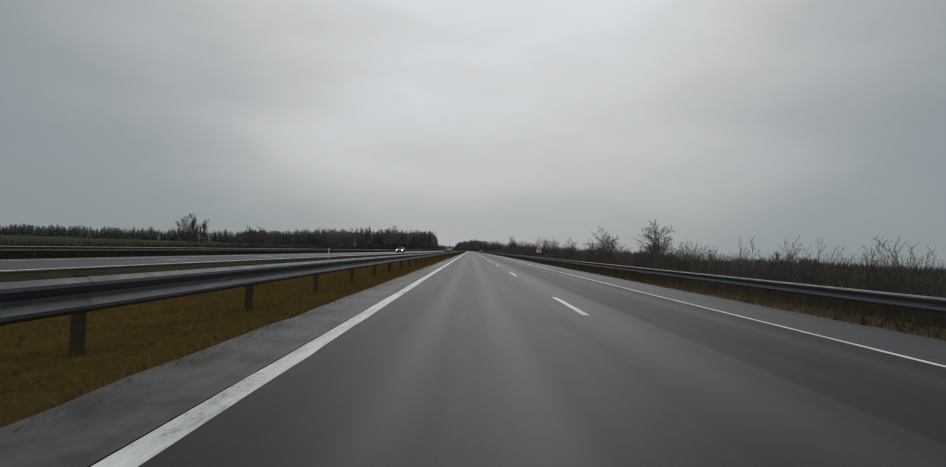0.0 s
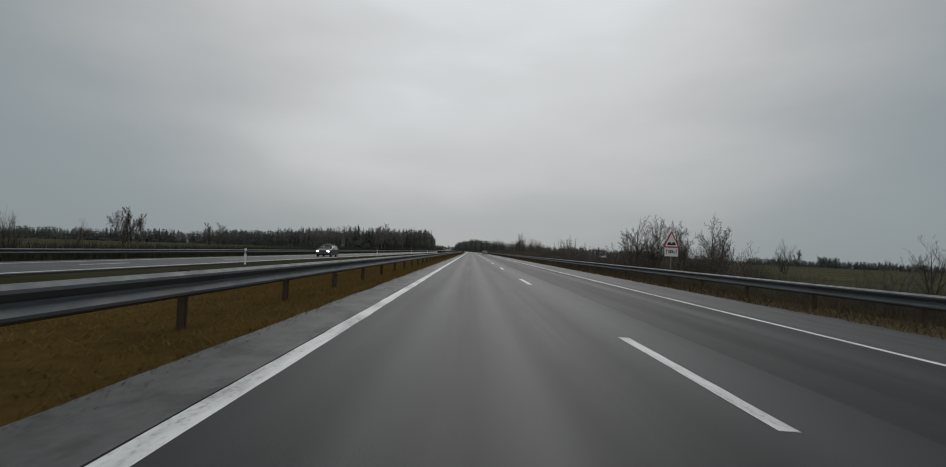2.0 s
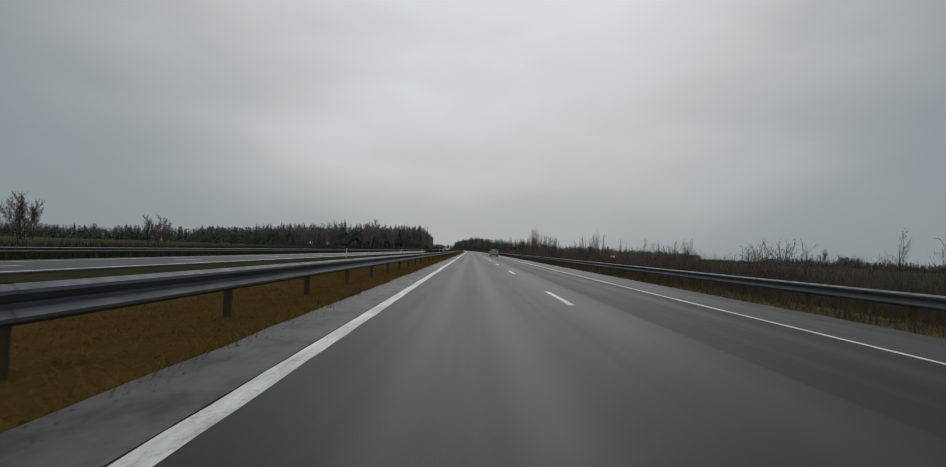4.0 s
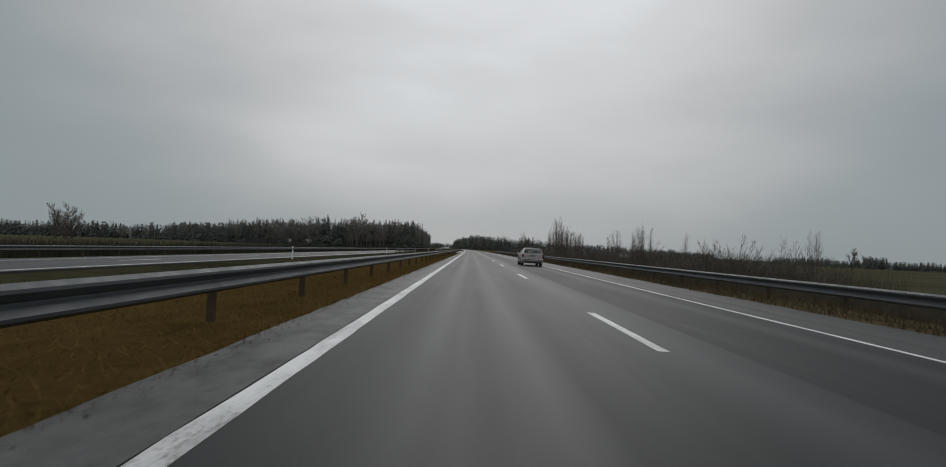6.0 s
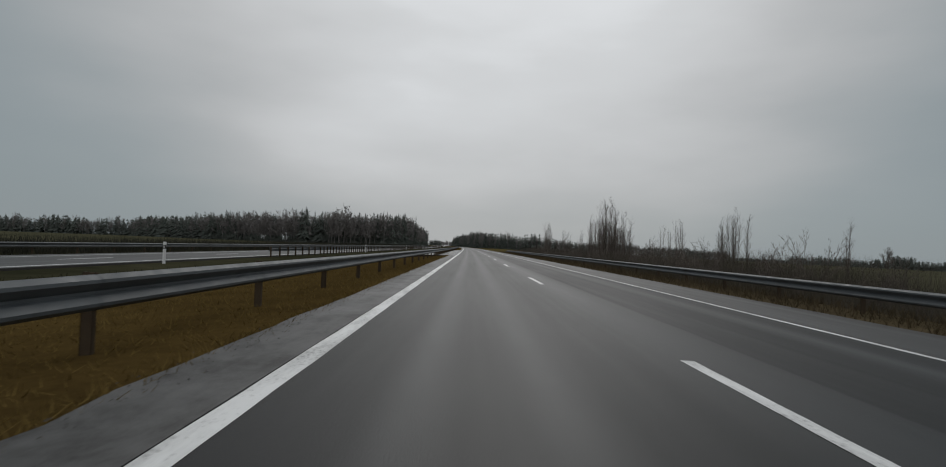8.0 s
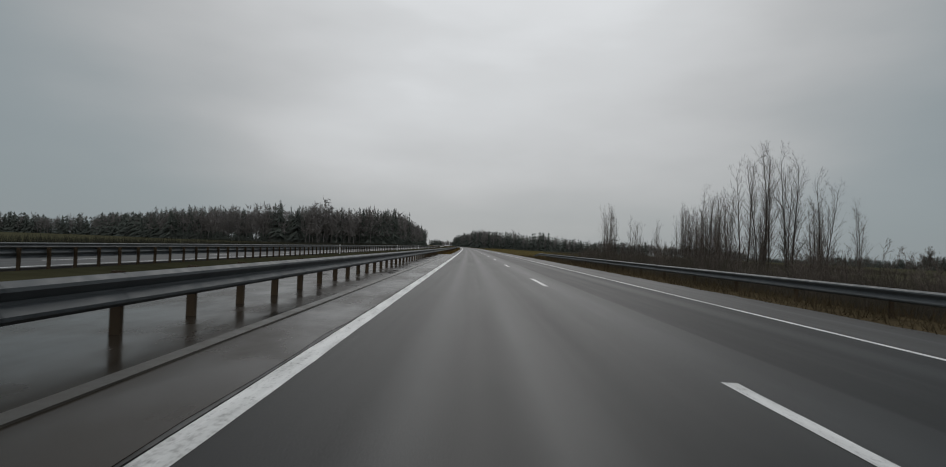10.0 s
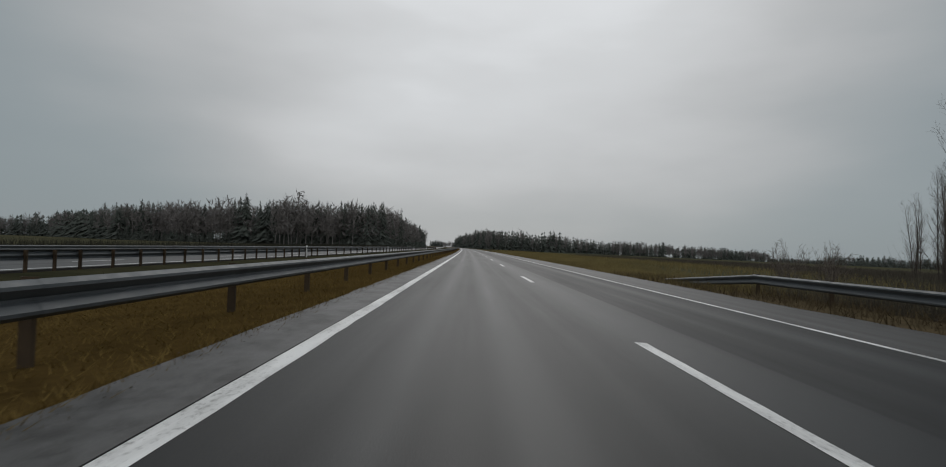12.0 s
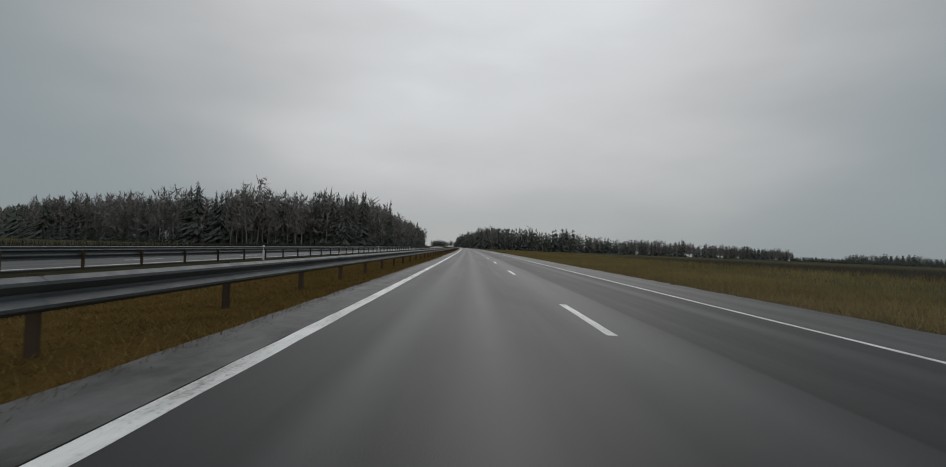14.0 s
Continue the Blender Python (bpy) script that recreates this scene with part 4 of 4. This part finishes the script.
def wagon(label, paint, lamps_front, lamps_rear, rear_paint):
    car = tagged(new("station_wagon"), label, "car")
    part("body", wagon_body(), paint, car)
    # roof
    bm = bmesh.new()
    ys = np.linspace(-1.93, 0.42, 16)
    rows = []
    for y in ys:
        e = side_pt(y, y, 1.0, 1)
        rows.append([bm.verts.new((e.x * f, y, e.z + 0.05 * (1 - abs(f) ** 2.2) - (0.012 if abs(f) == 1 else 0))) for f in (-1, -0.93, -0.7, -0.35, 0, 0.35, 0.7, 0.93, 1)])
    for a, b in zip(rows, rows[1:]):
        for j in range(8):
            bm.faces.new((a[j], a[j + 1], b[j + 1], b[j])).smooth = True
    bmesh.ops.solidify(bm, geom=bm.faces, thickness=0.03)
    bmesh.ops.recalc_face_normals(bm, faces=bm.faces)
    part("roof", bm, paint, car)
    # pillars: belt y from, to; roof y from, to
    posts = [("pillar", 1.10, 1.02, 0.42, 0.33, paint), ("pillar", 0.02, -0.08, -0.10, -0.19, M_TRIM), ("pillar", -0.88, -0.97, -0.86, -0.95, paint), ("pillar", -1.80, -2.10, -1.72, -1.93, paint)]
    for s in (1, -1):
        for nm, b0, b1, r0, r1, m in posts:
            a = [side_pt(b0, r0, v, s) for v in (0, 0.33, 0.66, 1)]
            b = [side_pt(b1, r1, v, s) for v in (1, 0.66, 0.33, 0)]
            part(nm, bm_prism(a + b, -s * 0.03), m, car)
        for b0, b1, r0, r1 in ((1.02, 0.02, 0.33, -0.10), (-0.08, -0.88, -0.19, -0.86), (-0.97, -1.80, -0.95, -1.72)):
            a = [side_pt(b0, r0, v, s) - Vector((s * 0.012, 0, 0)) for v in (0, 0.5, 1)]
            b = [side_pt(b1, r1, v, s) - Vector((s * 0.012, 0, 0)) for v in (1, 0.5, 0)]
            w = part("side_window", bm_prism(a + b, -s * 0.004), M_GLASS, car)
            lo0, lo1 = side_pt(b0, r0, 0, s), side_pt(b1, r1, 0, s)
            part("window_seal", bm_prism([lo0 + Vector((s * 0.004, 0, -0.012)), lo1 + Vector((s * 0.004, 0, -0.012)), lo1 + Vector((s * 0.001, 0, 0.014)), lo0 + Vector((s * 0.001, 0, 0.014))], -s * 0.02), M_TRIM, car)
    for nm, b, r in (("windscreen", 1.06, 0.38), ("rear_window", -2.10, -1.915)):
        p, q = side_pt(b, r, 0, 1), side_pt(b, r, 1, 1)
        low = -0.01 if nm == "rear_window" else 0.0
        pts = [(-p.x, p.y, p.z + low), (p.x, p.y, p.z + low), (q.x, q.y, q.z), (-q.x, q.y, q.z)]
        part(nm, bm_prism(pts, 0.005, 1), M_GLASS, car)
    # tailgate: frame below and above the glass, seams, plate, wiper
    bm = bmesh.new()
    box(bm, -0.60, 0.60, -1.955, -1.88, 1.33, 1.385, 0.02)
    part("tailgate_top", bm, paint, car)
    bm = bmesh.new()
    box(bm, -0.74, 0.74, -2.21, -2.12, 0.56, 0.945, 0.035)
    gate = part("tailgate", bm, rear_paint, car)
    bm = bmesh.new()
    box(bm, -0.27, 0.27, -2.216, -2.20, 0.70, 0.815, 0.004)
    plate = part("number_plate", bm, M_PLATE, gate, "white number plate with dark bars")
    for i, x in enumerate((-0.19, -0.13, -0.07, 0.04, 0.10, 0.16)):
        bm = bmesh.new()
        box(bm, x - 0.018, x + 0.018, -2.219, -2.215, 0.725, 0.79)
        part("plate_bar", bm, M_BAR, plate)
    bm = bmesh.new()
    box(bm, -0.32, 0.32, -2.222, -2.20, 0.83, 0.865, 0.006)
    part("plate_lamp_strip", bm, M_TRIM, gate)
    bm = bmesh.new()
    box(bm, -0.05, 0.05, -2.22, -2.205, 0.88, 0.96, 0.02)
    part("badge", bm, M_ALLOY, gate, "plain round metal badge")
    vs, fs = rod([(0.0, -2.15, 0.955), (-0.30, -2.125, 1.00), (-0.46, -2.115, 1.02)], 0.012, 5)
    part("rear_wiper", mesh_of("rear_wiper", vs, fs, M_TRIM), None, car)
    bm = bmesh.new()
    box(bm, -0.80, 0.80, -2.27, -2.08, 0.38, 0.58, 0.05)
    part("rear_bumper", bm, rear_paint, car)
    bm = bmesh.new()
    box(bm, -0.79, 0.79, -2.278, -2.2, 0.475, 0.525, 0.01)
    part("bumper_strip", bm, M_TRIM, car)
    bm = bmesh.new()
    box(bm, -0.72, 0.72, -2.22, -2.0, 0.27, 0.39, 0.03)
    part("lower_valance", bm, M_TRIM, car)
    bm = bmesh.new()
    box(bm, -0.80, 0.80, 2.06, 2.24, 0.30, 0.56, 0.05)
    part("front_bumper", bm, paint, car)
    bm = bmesh.new()
    box(bm, -0.40, 0.40, 2.14, 2.215, 0.57, 0.68, 0.015)
    part("grille", bm, M_TRIM, car)
    for s in (1, -1):
        bm = bmesh.new()
        box(bm, min(s * 0.69, s * 0.865), max(s * 0.69, s * 0.865), -2.185, -2.04, 0.64, 0.94, 0.03)
        tl = part("tail_light", bm, M_RED, car, "red tail light")
        bm = bmesh.new()
        box(bm, min(s * 0.735, s * 0.785), max(s * 0.735, s * 0.785), -2.193, -2.17, 0.82, 0.87, 0.01)
        part("bulb_lens", bm, lamps_rear, tl)
        bm = bmesh.new()
        box(bm, min(s * 0.44, s * 0.74), max(s * 0.44, s * 0.74), 2.0, 2.165, 0.60, 0.72, 0.03)
        part("headlight", bm, lamps_front, car, "lit headlight")
        # side strip, sills, handles, door gaps
        bm = bmesh.new()
        box(bm, min(s * 0.862, s * 0.886), max(s * 0.862, s * 0.886), -0.78, 0.92, 0.505, 0.555, 0.006)
        part("side_moulding", bm, M_TRIM, car)
        bm = bmesh.new()
        box(bm, min(s * 0.80, s * 0.868), max(s * 0.80, s * 0.868), -0.78, 0.92, 0.18, 0.26, 0.02)
        part("sill", bm, M_TRIM, car)
        bm = bmesh.new()
        box(bm, min(s * 0.866, s * 0.878), max(s * 0.866, s * 0.878), -0.78, 0.92, 0.262, 0.285, 0.004)
        part("sill_trim", bm, M_ALLOY, car, "pale metal sill strip")
        for y in (-0.62, 0.25):
            bm = bmesh.new()
            box(bm, min(s * 0.86, s * 0.905), max(s * 0.86, s * 0.905), y - 0.10, y + 0.10, 0.80, 0.835, 0.01)
            part("door_handle", bm, M_TRIM, car, "black door handle")
        for y in (-0.85, -0.03, 0.98):
            bm = bmesh.new()
            box(bm, min(s * 0.80, s * 0.8755), max(s * 0.80, s * 0.8755), y - 0.005, y + 0.005, 0.28 if y > -0.5 else 0.62, 0.91)
            part("door_gap", bm, M_TRIM, car)
        # mirror
        bm = bmesh.new()
        box(bm, min(s * 0.86, s * 1.02), max(s * 0.86, s * 1.02), 0.78, 0.90, 0.92, 1.05, 0.03)
        part("wing_mirror", bm, paint, car)
        # roof rail
        pts = [(s * 0.56, y, side_pt(y, y, 1, 1).z + dz) for y, dz in ((-1.84, 0.02), (-1.76, 0.075), (-1.3, 0.085), (-0.6, 0.085), (0.05, 0.08), (0.16, 0.02))]
        vs, fs = rod(pts, 0.016, 6)
        for y in (-0.75,):
            limb(vs, fs, np.array((s * 0.56, y, 1.40)), np.array((s * 0.56, y, 1.48)), 0.014, 0.014, 6)
        part("roof_rail", mesh_of("roof_rail", vs, fs, M_TRIM, smooth=True), None, car, "black roof rail")
        for a in AXLES:
            part("wheel_arch", ring(0.335, 0.395, min(s * 0.80, s * 0.880), max(s * 0.80, s * 0.880), -0.35, math.pi + 0.35, 22, a, 0.33), paint, car)
            part("wheel_well", ring(0.36, 0.375, min(s * 0.55, s * 0.80), max(s * 0.55, s * 0.80), -0.3, math.pi + 0.3, 14, a, 0.33), M_TRIM, car)
            tyre = part("tyre", ring(0.20, WHEEL_R, min(s * 0.665, s * 0.855), max(s * 0.665, s * 0.855), 0, 2 * math.pi, 28, a, WHEEL_R), M_RUBBER, car)
            bm = ring(0.16, 0.205, min(s * 0.70, s * 0.848), max(s * 0.70, s * 0.848), 0, 2 * math.pi, 24, a, WHEEL_R)
            for i in range(5):
                w = 2 * math.pi * i / 5 + 0.3
                c, d = Vector((0, math.cos(w), math.sin(w))), Vector((0, -math.sin(w), math.cos(w)))
                o = Vector((s * 0.835, a, WHEEL_R))
                q = [o + d * 0.045, o - d * 0.045, o + c * 0.19 - d * 0.03, o + c * 0.19 + d * 0.03]
                vs = [bm.verts.new(p) for p in q] + [bm.verts.new(p - Vector((s * 0.03, 0, 0))) for p in q]
                for f in ((0, 1, 2, 3), (7, 6, 5, 4), (0, 4, 5, 1), (1, 5, 6, 2), (2, 6, 7, 3), (3, 7, 4, 0)):
                    bm.faces.new([vs[j] for j in f])
            bmesh.ops.recalc_face_normals(bm, faces=bm.faces)
            part("rim", bm, M_ALLOY, tyre, "dirty grey alloy rim")
            part("brake_disc", ring(0.02, 0.19, min(s * 0.74, s * 0.76), max(s * 0.74, s * 0.76), 0, 2 * math.pi, 16, a, WHEEL_R), M_TRIM, tyre)
        for y in (0.25, -0.60):
            bm = bmesh.new()
            box(bm, s * 0.37 - 0.24, s * 0.37 + 0.24, y - 0.34, y - 0.20, 0.5, 1.06, 0.04)
            seat = part("seat", bm, M_SEAT, car)
            bm = bmesh.new()
            box(bm, s * 0.37 - 0.12, s * 0.37 + 0.12, y - 0.34, y - 0.24, 1.08, 1.26, 0.03)
            part("headrest", bm, M_SEAT, seat)
    vs, fs = rod([(0.0, -1.70, 1.42), (0.0, -1.95, 1.62)], 0.004, 4)
    part("aerial", mesh_of("aerial", vs, fs, M_TRIM), None, car)
    return car


silver = wagon("silver estate car with black roof rails on wet asphalt", M_SILVER, M_ALLOY, M_REDON, M_GRIMY)
silver.matrix_basis = Matrix.Translation((0, 0, 0)) @ spot(along(7.0) - 0.7 + 9.95 + 2.2, 4.85, road_z(4.85)) @ Matrix.Rotation(0.03, 4, "Y")
dark = wagon("dark estate car with lit headlights on the opposite carriageway", M_DARKCAR, M_HEAD, M_RED, M_DARKCAR)
dark.matrix_basis = spot(along(3.0) + 30.5, -17.4, -0.21, 180)


# ---------------------------------------------------------------- road sign and marker posts
M_SIGNRED = simple_mat("sign_red", (0.30, 0.02, 0.02), (0.42, 0.03, 0.03), 6, (0.4, 0.6), bumps=0)
M_SIGNWHITE = simple_mat("sign_white", (0.55, 0.55, 0.55), (0.70, 0.70, 0.69), 5, (0.4, 0.6), bumps=0)
M_SIGNBLACK = simple_mat("sign_black", (0.012, 0.012, 0.012), (0.03, 0.03, 0.03), 6, (0.5, 0.7), bumps=0)
M_STEEL = simple_mat("grey_steel_pole", (0.14, 0.145, 0.15), (0.24, 0.245, 0.25), 8, (0.4, 0.6), 0.5)


def warning_sign(y, d):
    sign = tagged(new("road_sign"), "red-edged triangular uneven-road warning sign with a white plate", "road sign")
    vs, fs = rod([(0, 0, -0.7), (0, 0, 2.95)], 0.038, 10)
    part("pole", mesh_of("pole", vs, fs, M_STEEL, smooth=True), None, sign)

    def tri(r, z, yy, t):
        pts = [(r * math.sin(a), yy, z + r * math.cos(a)) for a in (0, 2 * math.pi / 3, -2 * math.pi / 3)]
        out = []
        for i in range(3):
            p, a, b = Vector(pts[i]), Vector(pts[i - 1]), Vector(pts[(i + 1) % 3])
            out += [p + (a - p) * 0.05, p + (b - p) * 0.05]
        return bm_prism(out, t, 1)
    zc = 2.50
    face = part("triangle", tri(0.76, zc, -0.05, 0.012), M_SIGNRED, sign, "red border")
    part("white_field", tri(0.575, zc, -0.055, 0.004), M_SIGNWHITE, face)
    hump = [(-0.33, -0.06, zc - 0.21)]
    for i in range(25):
        x = -0.33 + 0.66 * i / 24
        hump.append((x, -0.06, zc - 0.12 + 0.13 * abs(math.sin(math.pi * (x + 0.33) / 0.33))))
    hump.append((0.33, -0.06, zc - 0.21))
    part("two_bumps", bm_prism(hump, 0.003, 1), M_SIGNBLACK, face, "black double bump symbol")
    bm = bmesh.new()
    box(bm, -0.52, 0.52, -0.05, -0.038, 1.56, 2.11, 0.004)
    plate = part("plate", bm, M_SIGNWHITE, sign, "white plate with dark bars")
    for x in (-0.38, 0.38):
        pts = [(x - 0.022, 1.70), (x + 0.022, 1.70), (x + 0.022, 1.90), (x + 0.065, 1.90), (x, 2.03), (x - 0.065, 1.90), (x - 0.022, 1.90)]
        part("arrow", bm_prism([(a, -0.053, b) for a, b in pts], 0.004, 1), M_BAR, plate, "black upward arrow")
    for x0, x1, z0, z1 in ((-0.24, -0.19, 1.76, 1.98), (-0.15, -0.04, 1.76, 1.98), (0.0, 0.11, 1.76, 1.98), (0.17, 0.26, 1.76, 1.90)):
        bm = bmesh.new()
        box(bm, x0, x1, -0.053, -0.049, z0, z1)
        part("bar", bm, M_BAR, plate)
    for z in (1.9, 2.45):
        bm = bmesh.new()
        box(bm, -0.06, 0.06, -0.04, 0.05, z - 0.02, z + 0.02, 0.005)
        part("clamp", bm, M_STEEL, sign)
    sign.matrix_basis = spot(y, d, ground_z(y, d) + 0.25, 18)
    return sign


warning_sign(107.7, 13.15)


def marker_post():
    post = tagged(new("marker_post"), "white plastic roadside marker post with a black band", "marker post", "marker posts")
    bm = bmesh.new()
    box(bm, -0.06, 0.06, -0.045, 0.045, -0.1, 1.02, 0.015)
    part("shaft", bm, M_SIGNWHITE, post)
    bm = bmesh.new()
    box(bm, -0.063, 0.063, -0.048, 0.048, 0.68, 0.88, 0.012)
    band = part("band", bm, M_SIGNBLACK, post, "black band")
    bm = bmesh.new()
    box(bm, -0.025, 0.025, -0.052, -0.046, 0.72, 0.84, 0.002)
    part("reflector", bm, M_SIGNWHITE, band)
    return post


mp = marker_post()
for i, y in enumerate(range(7, 620, 50)):
    m = spot(y, -14.3, ground_z(y, -14.3))
    if i == 0:
        mp.matrix_basis = m
    else:
        copy_thing(mp, m)
